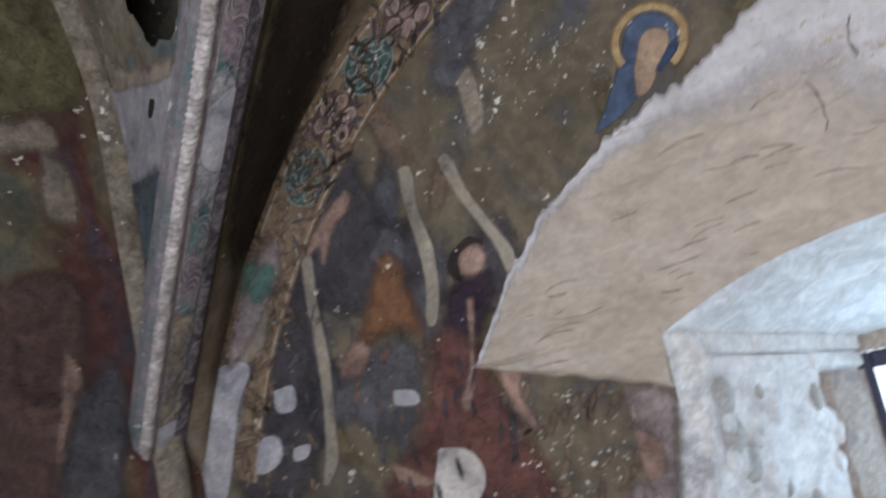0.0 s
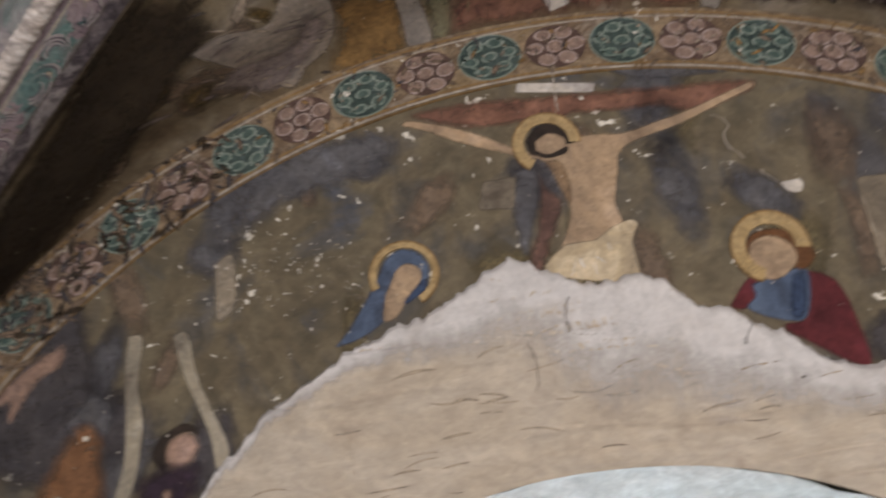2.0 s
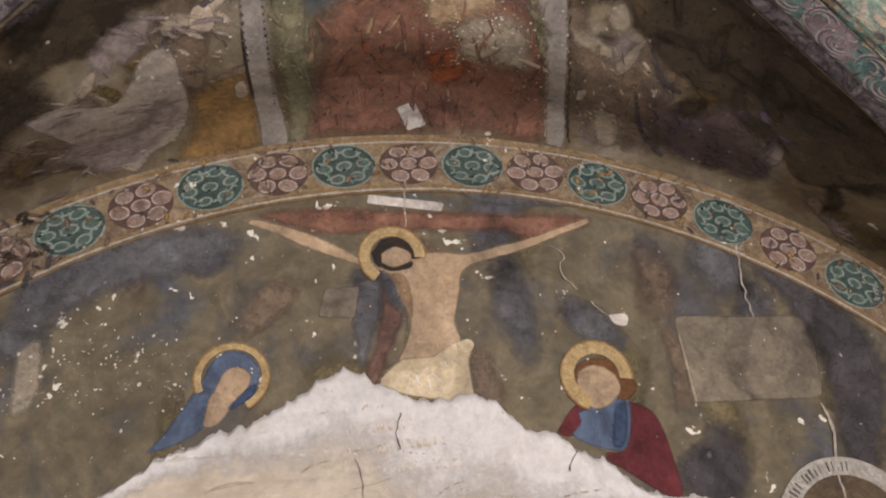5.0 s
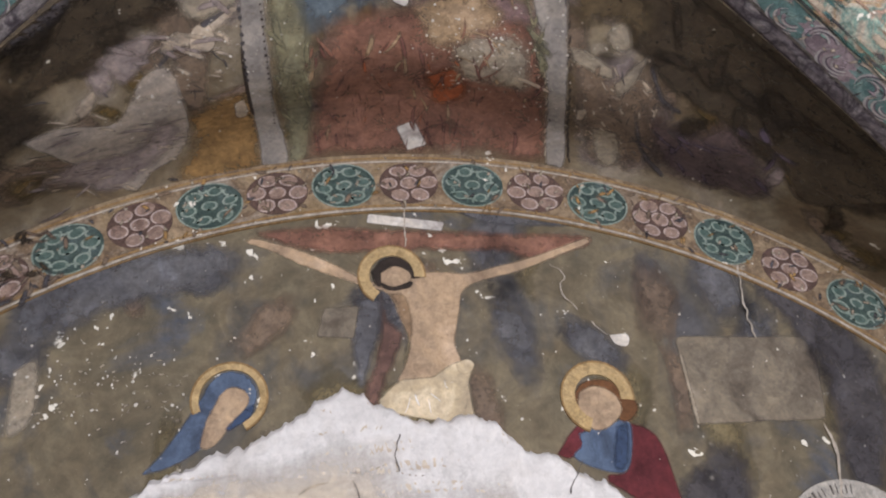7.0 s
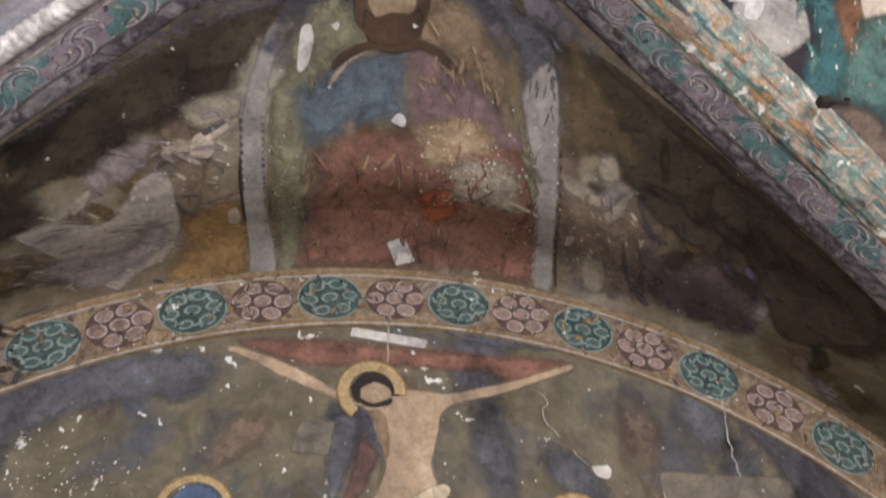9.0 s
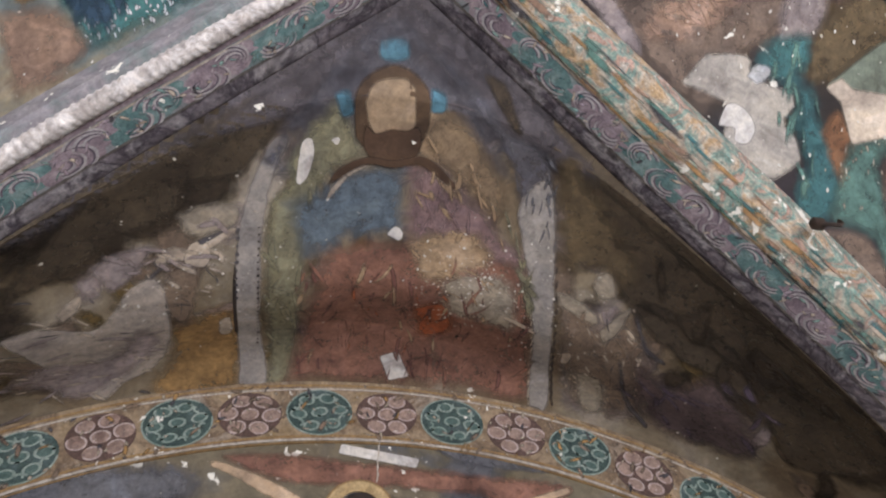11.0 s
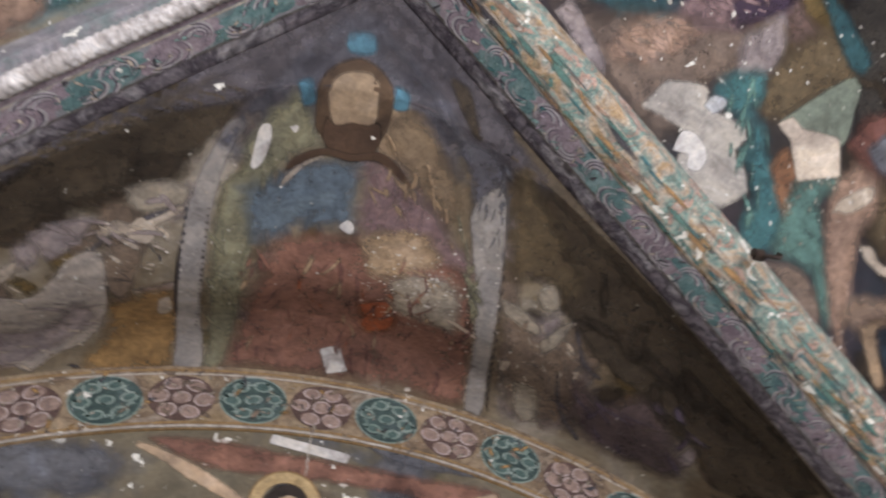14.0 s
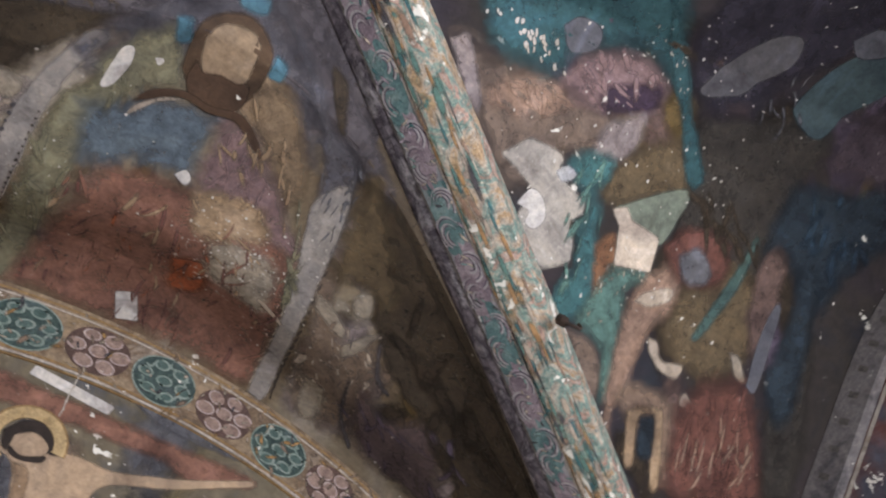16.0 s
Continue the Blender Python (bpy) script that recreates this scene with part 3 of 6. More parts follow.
paint("mantle_fold", "W", "deepblue", [(-0.724, 2.612), (-0.691, 2.629), (-0.699, 2.577), (-0.779, 2.528), (-0.790, 2.545)])
paint("cloak", "W", "wine", [(0.849, 2.484), (0.957, 2.429), (1.000, 2.276), (1.008, 2.077), (0.927, 2.105), (0.821, 2.180), (0.719, 2.263), (0.817, 2.290)])
paint("cloak_edge", "W", "wine", [(0.533, 2.367), (0.613, 2.461), (0.669, 2.488), (0.643, 2.391), (0.579, 2.351)])
paint("tunic", "W", "blue", [(0.637, 2.445), (0.739, 2.472), (0.859, 2.484), (0.819, 2.300), (0.732, 2.290), (0.603, 2.349), (0.644, 2.396)])
paint("tunic_edge", "W", "deepblue", [(0.802, 2.476), (0.855, 2.479), (0.817, 2.305), (0.759, 2.308)])
paint("hair", "W", "brown", [(0.634, 2.610), (0.704, 2.670), (0.811, 2.665), (0.878, 2.610), (0.909, 2.547), (0.861, 2.494), (0.818, 2.506), (0.810, 2.587), (0.734, 2.632), (0.678, 2.603), (0.652, 2.534)])
paint("face", "W", "flesh", [(0.666, 2.619), (0.736, 2.647), (0.816, 2.608), (0.833, 2.535), (0.777, 2.478), (0.714, 2.461), (0.666, 2.500), (0.652, 2.564)])
paint("hair", "W", "dark", [(-0.196, 3.220), (-0.147, 3.277), (-0.074, 3.299), (0.002, 3.267), (0.028, 3.203), (-0.011, 3.187), (-0.035, 3.225), (-0.085, 3.246), (-0.145, 3.219), (-0.154, 3.150), (-0.178, 3.162)])
paint("face", "W", "flesh", [(-0.151, 3.213), (-0.092, 3.246), (-0.027, 3.216), (-0.030, 3.170), (-0.098, 3.149), (-0.148, 3.162)])
paint("beard", "W", "dark", [(-0.153, 3.167), (-0.098, 3.143), (-0.020, 3.170), (-0.027, 3.141), (-0.099, 3.126), (-0.144, 3.139)])
paint("title_strip", "W", "white", [(-0.196, 3.524), (0.150, 3.475), (0.136, 3.433), (-0.205, 3.481)])
paint("grey_patch", "W", "panel", [(-0.402, 3.046), (-0.258, 3.053), (-0.283, 2.908), (-0.433, 2.918)])
paint("pale_panel", "W", "panel", [(1.153, 2.863), (1.752, 2.842), (1.805, 2.783), (1.747, 2.462), (1.156, 2.464), (1.156, 2.672)])
paint("panel_edge", "W", "paleold", [(1.152, 2.774), (1.166, 2.777), (1.170, 2.618), (1.173, 2.474), (1.157, 2.472), (1.153, 2.614)])
paint("violet_wash", "W", "dark2", [(1.566, 3.140), (1.855, 3.042), (2.096, 2.661), (1.920, 2.153), (1.760, 2.210), (1.793, 2.565), (1.738, 2.842)])
paint("pale_wash", "W", "paleold", [(-1.626, 2.811), (-1.543, 2.844), (-1.525, 2.616), (-1.611, 2.551)])
paint("lilac_wash", "W", "greyblue", [(-1.068, 3.292), (-0.876, 3.345), (-0.822, 3.202), (-0.915, 3.121), (-1.061, 3.180)])
brush("stroke", "W", "white", [(-0.155, 2.650), (-0.057, 2.684), (0.163, 2.700), (0.172, 2.536), (-0.111, 2.586)], 5, 0.04, 0.004, 80)
paint("white_chip", "W", "white", [(0.85, 2.88),(0.93, 2.88),(0.92, 2.83),(0.87, 2.84)])
paint("scroll", "W", "scrollc", [(-2.0, 2.52),(-1.94, 2.5),(-1.95, 2.31),(-1.92, 2.12),(-1.94, 1.92),(-1.99, 1.79),(-2.03, 1.81),(-1.99, 1.98),(-1.99, 2.16),(-2.01, 2.36)])
paint("scroll", "W", "scrollc", [(-1.8, 2.5),(-1.74, 2.5),(-1.69, 2.31),(-1.62, 2.16),(-1.55, 2.0),(-1.59, 1.91),(-1.62, 2.04),(-1.67, 2.16),(-1.75, 2.33)])
paint("scroll", "W", "scrollc", [(-2.63, 2.3),(-2.57, 2.29),(-2.59, 2.02),(-2.59, 1.74),(-2.63, 1.45),(-2.66, 1.27),(-2.76, 1.17),(-2.7, 1.38),(-2.66, 1.65),(-2.65, 1.98)])
paint("hand", "W", "fleshp", [(-2.6, 2.3),(-2.46, 2.42),(-2.3, 2.51),(-2.3, 2.42),(-2.4, 2.36),(-2.51, 2.19),(-2.52, 2.28),(-2.6, 2.25)])
paint("robe_orange", "W", "orange", [(-2.43, 1.82),(-2.32, 1.95),(-2.23, 2.12),(-2.14, 2.18),(-2.1, 2.06),(-2.06, 1.89),(-2.07, 1.74),(-2.2, 1.82),(-2.37, 1.75)])
paint("hat", "W", "greyblue", [(-2.27, 2.15),(-2.17, 2.27),(-2.08, 2.27),(-2.05, 2.18),(-2.08, 2.11),(-2.17, 2.16)])
paint("robe_grey", "W", "greyblue", [(-2.64, 1.48),(-2.55, 1.71),(-2.4, 1.76),(-2.21, 1.77),(-2.09, 1.69),(-2.13, 1.49),(-2.18, 1.4),(-2.43, 1.4)])
paint("head", "W", "fleshp", [(-1.8, 2.06),(-1.73, 2.09),(-1.68, 2.03),(-1.71, 1.96),(-1.78, 1.94),(-1.82, 1.99)])
paint("hair", "W", "dark", [(-1.84, 2.07),(-1.74, 2.12),(-1.67, 2.07),(-1.73, 2.09),(-1.81, 2.05),(-1.82, 1.94),(-1.87, 2.0)])
paint("robe_dark", "W", "plum", [(-1.92, 1.91),(-1.81, 1.95),(-1.68, 1.93),(-1.73, 1.76),(-1.82, 1.68),(-1.95, 1.74)])
paint("robe_red", "W", "wine2", [(-2.04, 1.73),(-1.92, 1.76),(-1.82, 1.68),(-1.77, 1.57),(-1.73, 1.37),(-1.61, 1.04),(-1.63, 0.95),(-2.42, 1.05),(-2.29, 1.26),(-2.16, 1.4)])
paint("sleeve", "W", "fleshp", [(-1.82, 1.86),(-1.78, 1.85),(-1.83, 1.64),(-1.9, 1.4),(-1.96, 1.42),(-1.87, 1.59)])
paint("lost_plaster", "W", "white", [(-3.09, 1.43),(-2.99, 1.44),(-3.0, 1.32),(-3.07, 1.28),(-3.14, 1.3)])
paint("lost_plaster", "W", "white", [(-2.11, 1.25),(-1.97, 1.22),(-1.92, 1.11),(-2.0, 1.0),(-2.18, 1.02)])
paint("lost_plaster", "W", "white", [(-2.93, 1.67),(-2.82, 1.69),(-2.85, 1.57),(-2.94, 1.56)])
paint("lost_plaster", "W", "fleshp", [(-2.38, 1.24),(-2.24, 1.17),(-2.17, 1.12),(-2.19, 1.09),(-2.34, 1.13)])
paint("lost_plaster", "W", "white", [(-2.9, 1.38),(-2.81, 1.36),(-2.83, 1.31),(-2.91, 1.33)])
paint("blue_area", "W", "greyblue", [(-1.68, 3.21),(-1.31, 3.32),(-0.88, 3.36),(-0.78, 3.24),(-0.99, 3.14),(-1.32, 3.04),(-1.64, 2.85)])
paint("blue_area", "W", "greyblue", [(0.2, 3.54),(0.64, 3.52),(0.77, 3.45),(0.38, 3.46)])
paint("dark_area", "W", "dark2", [(-3.08, 1.96),(-2.68, 1.98),(-2.71, 1.6),(-2.81, 1.18),(-3.25, 1.15),(-3.23, 1.52)])
# shadow beside the ribs, painted on the cell as dark fields and bands
paint("darkened_field", "S", "black2", [(0.57, 1.84),(0.98, 2.01),(1.45, 2.22),(1.82, 2.37),(1.96, 2.62),(1.81, 2.75),(1.41, 2.58),(0.98, 2.3),(0.67, 2.05)])
paint("darkened_field", "S", "black2", [(-1.38, 2.01),(-1.14, 1.96),(-0.85, 1.84),(-0.65, 1.78),(-0.69, 1.9),(-0.97, 2.04),(-1.24, 2.15),(-1.43, 2.25)])
paint("shade_band", "S", "bandgrey", [(-0.21, 1.4),(-0.38, 1.48),(-0.59, 1.61),(-0.85, 1.77),(-1.13, 1.86),(-1.34, 1.94),(-1.36, 2.07),(-1.07, 1.99),(-0.72, 1.82),(-0.6, 1.76),(-0.44, 1.64),(-0.2, 1.49)])
paint("shade_band", "S", "bandgrey", [(-0.21, 1.4),(-0.01, 1.49),(0.26, 1.61),(0.59, 1.78),(0.58, 1.86),(0.42, 1.78),(0.27, 1.7),(0.13, 1.6),(-0.2, 1.49)])
paint("blue_ground", "S", "arcgrey", [(-0.59, 2.01),(-0.5, 1.78),(-0.36, 1.63),(-0.2, 1.53),(0.0, 1.59),(0.17, 1.7),(0.3, 1.92),(0.1, 1.89),(-0.14, 1.92),(-0.33, 1.89),(-0.44, 2.03)])
paint("glow", "S", "tan", [(-0.06, 1.67),(0.07, 1.73),(0.21, 1.94),(0.33, 2.17),(0.11, 1.96),(-0.06, 1.89)])
paint("warm_ground", "S", "olive3", [(-0.532, 1.938), (-0.453, 1.790), (-0.353, 1.702), (-0.293, 1.833), (-0.248, 1.899), (-0.346, 1.962), (-0.401, 2.046), (-0.514, 2.058)])
paint("warm_ground", "S", "shade2", [(-0.045, 1.764), (0.038, 1.693), (0.186, 1.801), (0.298, 1.969), (0.313, 2.093), (0.157, 1.989), (0.010, 1.906)])
paint("arch_line", "S", "dark2", [(-0.530, 1.787), (-0.437, 1.671), (-0.323, 1.570), (-0.199, 1.507), (-0.193, 1.521), (-0.306, 1.584), (-0.419, 1.684), (-0.516, 1.810)], edge=0.012)
paint("arch_line", "S", "dark2", [(-0.091, 1.531), (0.045, 1.596), (0.162, 1.671), (0.252, 1.760), (0.235, 1.770), (0.147, 1.685), (0.030, 1.612), (-0.099, 1.546)], edge=0.012)
paint("dark_crease", "S", "black2", [(0.138, 1.583), (0.226, 1.601), (0.281, 1.678), (0.310, 1.729), (0.251, 1.698), (0.196, 1.643)], edge=0.02)
paint("ground_olive", "S", "olive3", [(-0.56, 3.18),(-0.59, 2.23),(-0.53, 2.03),(-0.4, 2.01),(-0.44, 2.38),(-0.44, 2.86),(-0.47, 3.18)])
paint("robe", "S", "redbrown", [(-0.48, 3.19),(-0.45, 2.9),(-0.37, 2.43),(-0.31, 2.3),(-0.07, 2.26),(0.28, 2.26),(0.46, 2.27),(0.56, 2.62),(0.68, 3.14),(0.33, 3.16),(0.06, 3.18),(-0.21, 3.18)])
paint("robe_fold", "S", "orange2", [(0.03, 2.63),(0.17, 2.55),(0.24, 2.77),(0.12, 2.86)])
paint("blue_mantle", "S", "blue2", [(-0.52, 2.11),(-0.4, 2.05),(-0.32, 1.97),(-0.2, 1.95),(-0.09, 1.93),(-0.06, 2.24),(-0.21, 2.24),(-0.31, 2.29),(-0.45, 2.36)])
paint("mauve_mantle", "S", "mauve", [(-0.08, 1.94),(0.03, 1.92),(0.11, 1.98),(0.27, 2.1),(0.42, 2.22),(0.46, 2.32),(0.28, 2.28),(0.07, 2.24),(-0.05, 2.22)])
paint("worn_patch", "S", "paleold", [(0.1, 2.42),(0.28, 2.36),(0.44, 2.41),(0.48, 2.66),(0.36, 2.64),(0.21, 2.62)])
paint("hair", "S", "brown2", [(-0.29, 1.84),(-0.31, 1.69),(-0.27, 1.63),(-0.18, 1.6),(-0.09, 1.62),(-0.04, 1.68),(-0.04, 1.81),(-0.08, 1.87),(-0.15, 1.86),(-0.23, 1.89)])
paint("face", "S", "flesh2", [(-0.27, 1.7),(-0.25, 1.65),(-0.18, 1.63),(-0.11, 1.64),(-0.09, 1.71),(-0.09, 1.82),(-0.15, 1.87),(-0.21, 1.84),(-0.25, 1.77)])
paint("beard", "S", "brown3", [(-0.26, 1.79),(-0.22, 1.82),(-0.17, 1.8),(-0.11, 1.8),(-0.07, 1.78),(-0.05, 1.84),(-0.07, 1.91),(-0.14, 1.95),(-0.21, 1.93),(-0.26, 1.87)])
paint("halo_piece", "S", "skyblue", [(-0.38, 1.68),(-0.33, 1.67),(-0.31, 1.74),(-0.35, 1.76)])
paint("halo_piece", "S", "skyblue", [(-0.04, 1.64),(0.01, 1.65),(0.02, 1.7),(-0.03, 1.71)])
paint("halo_piece", "S", "skyblue", [(-0.25, 1.54),(-0.15, 1.53),(-0.14, 1.58),(-0.23, 1.59)])
paint("flake", "S", "white", [(-0.49, 1.94),(-0.48, 1.86),(-0.45, 1.85),(-0.44, 1.92),(-0.46, 2.01),(-0.49, 2.03)])
paint("star", "S", "white", [(-0.38, 1.85),(-0.36, 1.84),(-0.35, 1.85),(-0.36, 1.87)])
paint("yellow_field", "S", "ochre2", [(-0.96, 2.74),(-0.71, 2.62),(-0.71, 3.2),(-1.06, 3.18),(-0.98, 2.98)])
paint("robe_grey", "S", "lilacgrey", [(0.64, 2.38),(0.76, 2.4),(0.84, 2.32),(0.99, 2.49),(1.1, 2.6),(1.15, 3.04),(1.01, 3.1),(0.83, 3.08)])
paint("worn_spot", "S", "paleold", [(0.72, 2.73),(0.87, 2.74),(1.03, 3.07),(0.86, 3.07)])
# more painted shade under the two ribs
paint("darkened_field", "S", "black2", [(0.5, 1.78),(0.75, 1.92),(1.2, 2.11),(1.39, 2.28),(1.27, 2.49),(1.04, 2.4),(0.85, 2.18),(0.6, 2.06)])
paint("darkened_field", "S", "black2", [(-1.38, 2.15),(-1.15, 2.02),(-0.9, 1.96),(-0.69, 1.9),(-0.73, 2.09),(-1.0, 2.22),(-1.27, 2.36)])
# side vault
paint("dark_ground", "E", "eumber", [(1.563, 0.998), (2.004, 0.786), (2.213, 0.764), (2.229, 0.983), (2.296, 1.289), (2.072, 1.524), (1.812, 1.471), (1.629, 1.196)])
paint("violet_ground", "E", "eviolet", [(1.306, 0.841), (1.298, 0.689), (1.286, 0.464), (1.675, 0.168), (1.932, 0.326), (1.862, 0.613), (1.767, 0.879), (1.548, 0.982)])
paint("brown_ground", "E", "ebrown", [(0.455, 1.277), (0.705, 1.248), (0.961, 1.202), (1.222, 1.177), (1.273, 1.311), (1.117, 1.390), (1.008, 1.515), (0.880, 1.533), (0.739, 1.462), (0.581, 1.384)])
paint("pink_wash", "E", "pinkc", [(0.670, 1.356), (0.794, 1.252), (0.972, 1.216), (1.058, 1.263), (0.884, 1.361), (0.734, 1.387)])
paint("lilac_strip", "E", "lilacgrey", [(0.465, 1.305), (0.523, 1.262), (0.613, 1.323), (0.701, 1.415), (0.625, 1.405)])
paint("teal_field", "E", "tealdark", [(0.431, 1.115), (1.071, 0.682), (1.295, 0.816), (1.377, 0.984), (1.234, 0.974), (1.080, 1.017), (0.950, 1.118), (0.949, 1.188), (0.870, 1.237), (0.757, 1.242), (0.623, 1.251)])
paint("lilac_blob", "E", "pblue", [(0.846, 1.067), (0.890, 1.013), (0.987, 1.001), (1.008, 1.061), (0.919, 1.118)])
paint("cloud_violet", "E", "mauve", [(0.939, 1.212), (0.975, 1.111), (1.090, 1.029), (1.234, 0.974), (1.380, 1.006), (1.365, 1.116), (1.200, 1.207), (1.023, 1.240)])
paint("cloud_shadow", "E", "plum", [(1.093, 1.158), (1.340, 1.016), (1.370, 1.102), (1.196, 1.203)])
paint("wing", "E", "lilacgrey", [(1.214, 1.356), (1.219, 1.229), (1.347, 1.132), (1.393, 1.220), (1.360, 1.298)])
paint("ochre_field", "E", "ewarm", [(1.332, 1.343), (1.423, 1.217), (1.570, 1.113), (1.717, 1.241), (1.569, 1.346), (1.407, 1.434), (1.333, 1.404)])
paint("lost_paint", "E", "lostgrey", [(0.849, 1.477), (0.942, 1.397), (1.066, 1.384), (1.122, 1.388), (1.104, 1.431), (1.203, 1.450), (1.288, 1.454), (1.299, 1.491), (1.250, 1.535), (1.309, 1.566), (1.330, 1.624), (1.224, 1.674), (1.172, 1.664), (1.019, 1.592), (1.041, 1.527), (1.032, 1.507), (0.942, 1.487)])
paint("fresh_patch", "E", "white", [(1.004, 1.560), (1.036, 1.513), (1.098, 1.517), (1.142, 1.556), (1.118, 1.593), (1.070, 1.592), (1.068, 1.563)])
paint("teal_column", "E", "tealc", [(1.127, 1.403), (1.141, 1.363), (1.241, 1.311), (1.328, 1.307), (1.349, 1.372), (1.296, 1.417), (1.389, 1.444), (1.400, 1.506), (1.519, 1.565), (1.501, 1.693), (1.427, 1.757), (1.356, 1.784), (1.314, 1.711), (1.348, 1.631), (1.314, 1.565), (1.259, 1.535), (1.307, 1.485), (1.288, 1.454), (1.208, 1.440)])
paint("white_spot", "E", "white2", [(1.103, 1.436), (1.141, 1.401), (1.199, 1.407), (1.185, 1.435), (1.146, 1.449)])
paint("teal_ribbon", "E", "tealdark", [(1.107, 0.713), (1.404, 0.899), (1.534, 1.014), (1.763, 1.177), (1.693, 1.227), (1.479, 1.044), (1.324, 0.946)])
paint("green_piece", "E", "palegreen", [(1.432, 1.425), (1.717, 1.245), (1.736, 1.353), (1.701, 1.442), (1.572, 1.431)])
paint("brown_fold", "E", "orange", [(1.400, 1.538), (1.488, 1.485), (1.601, 1.643), (1.510, 1.683)])
paint("teal_cloth", "E", "tealg", [(1.527, 1.563), (1.718, 1.519), (1.709, 1.559), (1.640, 1.600), (1.695, 1.703), (1.766, 1.864), (1.705, 1.898), (1.625, 1.780), (1.461, 1.761), (1.482, 1.668)])
paint("rust_fold", "E", "ebrown", [(1.426, 1.775), (1.525, 1.763), (1.639, 1.798), (1.699, 1.899), (1.592, 1.869), (1.499, 1.821)])
paint("warm_field", "E", "ewarm", [(1.870, 1.521), (2.111, 1.343), (2.360, 1.386), (2.372, 1.568), (2.216, 1.703), (1.906, 1.676)])
paint("tower_side", "E", "pinkc", [(1.713, 1.521), (1.870, 1.433), (1.905, 1.578), (1.829, 1.666), (1.823, 1.823), (1.804, 1.912), (1.873, 2.026), (1.736, 1.897), (1.671, 1.647)])
paint("tower", "E", "epink", [(1.766, 1.864), (1.836, 1.805), (2.010, 1.785), (2.098, 1.819), (2.229, 2.027)])
paint("tower_jamb", "E", "tan", [(1.868, 1.879), (2.022, 1.830), (2.072, 1.858), (2.168, 2.022), (2.116, 2.029), (2.010, 1.872), (1.941, 1.894), (1.999, 2.004), (1.949, 2.009)])
paint("tower_window", "E", "slate", [(1.945, 1.881), (2.022, 1.857), (2.076, 1.964), (1.997, 1.974)])
paint("book", "E", "bookpale", [(1.422, 1.432), (1.482, 1.404), (1.529, 1.429), (1.692, 1.427), (1.713, 1.521), (1.535, 1.560), (1.483, 1.462)])
paint("figure", "E", "rust", [(1.726, 1.430), (1.820, 1.330), (1.996, 1.299), (2.081, 1.345), (2.090, 1.418), (1.998, 1.478), (1.854, 1.500)])
paint("figure_mantle", "E", "greyblue", [(1.825, 1.430), (1.922, 1.373), (2.021, 1.434), (1.951, 1.487), (1.876, 1.484)])
paint("small_white", "E", "pale2", [(1.698, 1.617), (1.737, 1.573), (1.862, 1.523), (1.872, 1.563), (1.783, 1.608)])
paint("small_white", "E", "pale2", [(1.835, 1.683), (1.890, 1.678), (1.943, 1.714), (2.059, 1.699), (2.051, 1.743), (1.953, 1.744), (1.870, 1.718)])
paint("small_white", "E", "pale2", [(2.109, 1.770), (2.134, 1.757), (2.205, 1.782), (2.125, 1.799)])
paint("small_white", "E", "paleold", [(2.267, 1.580), (2.335, 1.580), (2.413, 1.629), (2.350, 1.637)])
paint("red_hill", "E", "rust", [(2.112, 1.823), (2.173, 1.719), (2.386, 1.634), (2.526, 1.679), (2.753, 1.919), (2.249, 2.039)])
paint("olive_strip", "E", "eumber", [(2.562, 1.685), (2.619, 1.483), (2.695, 1.377), (2.837, 1.632), (2.913, 1.850), (2.741, 1.904)])
paint("green_line", "E", "greenline", [(2.041, 1.613), (2.130, 1.375), (2.149, 1.234), (2.183, 1.242), (2.184, 1.412), (2.089, 1.609)])
paint("slate_mass", "E", "slate", [(2.237, 1.334), (2.183, 1.089), (2.211, 0.932), (2.432, 0.876), (2.546, 0.740), (2.834, 0.854), (2.716, 1.125), (2.656, 1.331), (2.441, 1.250), (2.282, 1.209)])
paint("slate_column", "E", "slate", [(2.505, 1.614), (2.505, 1.370), (2.455, 1.222), (2.587, 1.208), (2.697, 1.455), (2.735, 1.629), (2.647, 1.694)])
paint("arch_hollow", "E", "mud2", [(2.279, 1.453), (2.240, 1.292), (2.290, 1.217), (2.374, 1.235), (2.430, 1.399), (2.402, 1.558)])
paint("pale_streak", "E", "pblue", [(2.428, 1.639), (2.402, 1.485), (2.417, 1.374), (2.455, 1.381), (2.482, 1.531), (2.486, 1.638)])
paint("teal_slab", "E", "slateteal", [(1.924, 0.773), (1.912, 0.539), (1.982, 0.377), (2.184, 0.426), (2.145, 0.640), (2.123, 0.782), (2.025, 0.805)])
paint("grey_wing", "E", "wingc", [(1.501, 0.942), (1.537, 0.796), (1.581, 0.631), (1.659, 0.552), (1.716, 0.560), (1.756, 0.662), (1.708, 0.789), (1.673, 0.860), (1.546, 0.945)])
paint("lilac_piece", "E", "pblue", [(1.856, 0.424), (1.900, 0.326), (2.017, 0.323), (2.028, 0.380), (1.943, 0.454)])
paint("rose_mass", "E", "emauve", [(2.203, 0.857), (2.229, 0.643), (2.235, 0.457), (2.606, 0.715), (2.317, 0.850)])
brush("stroke", "E", "lostgrey", [(0.640, 1.152), (0.788, 1.209), (0.949, 1.188), (0.858, 1.116), (0.570, 1.151), (0.522, 1.193)], 26, 0.016, 0.009, 40)
brush("stroke", "E", "lostgrey", [(1.009, 0.905), (1.286, 0.823), (1.488, 0.992), (1.355, 0.997)], 14, 0.010, 0.005, 70)
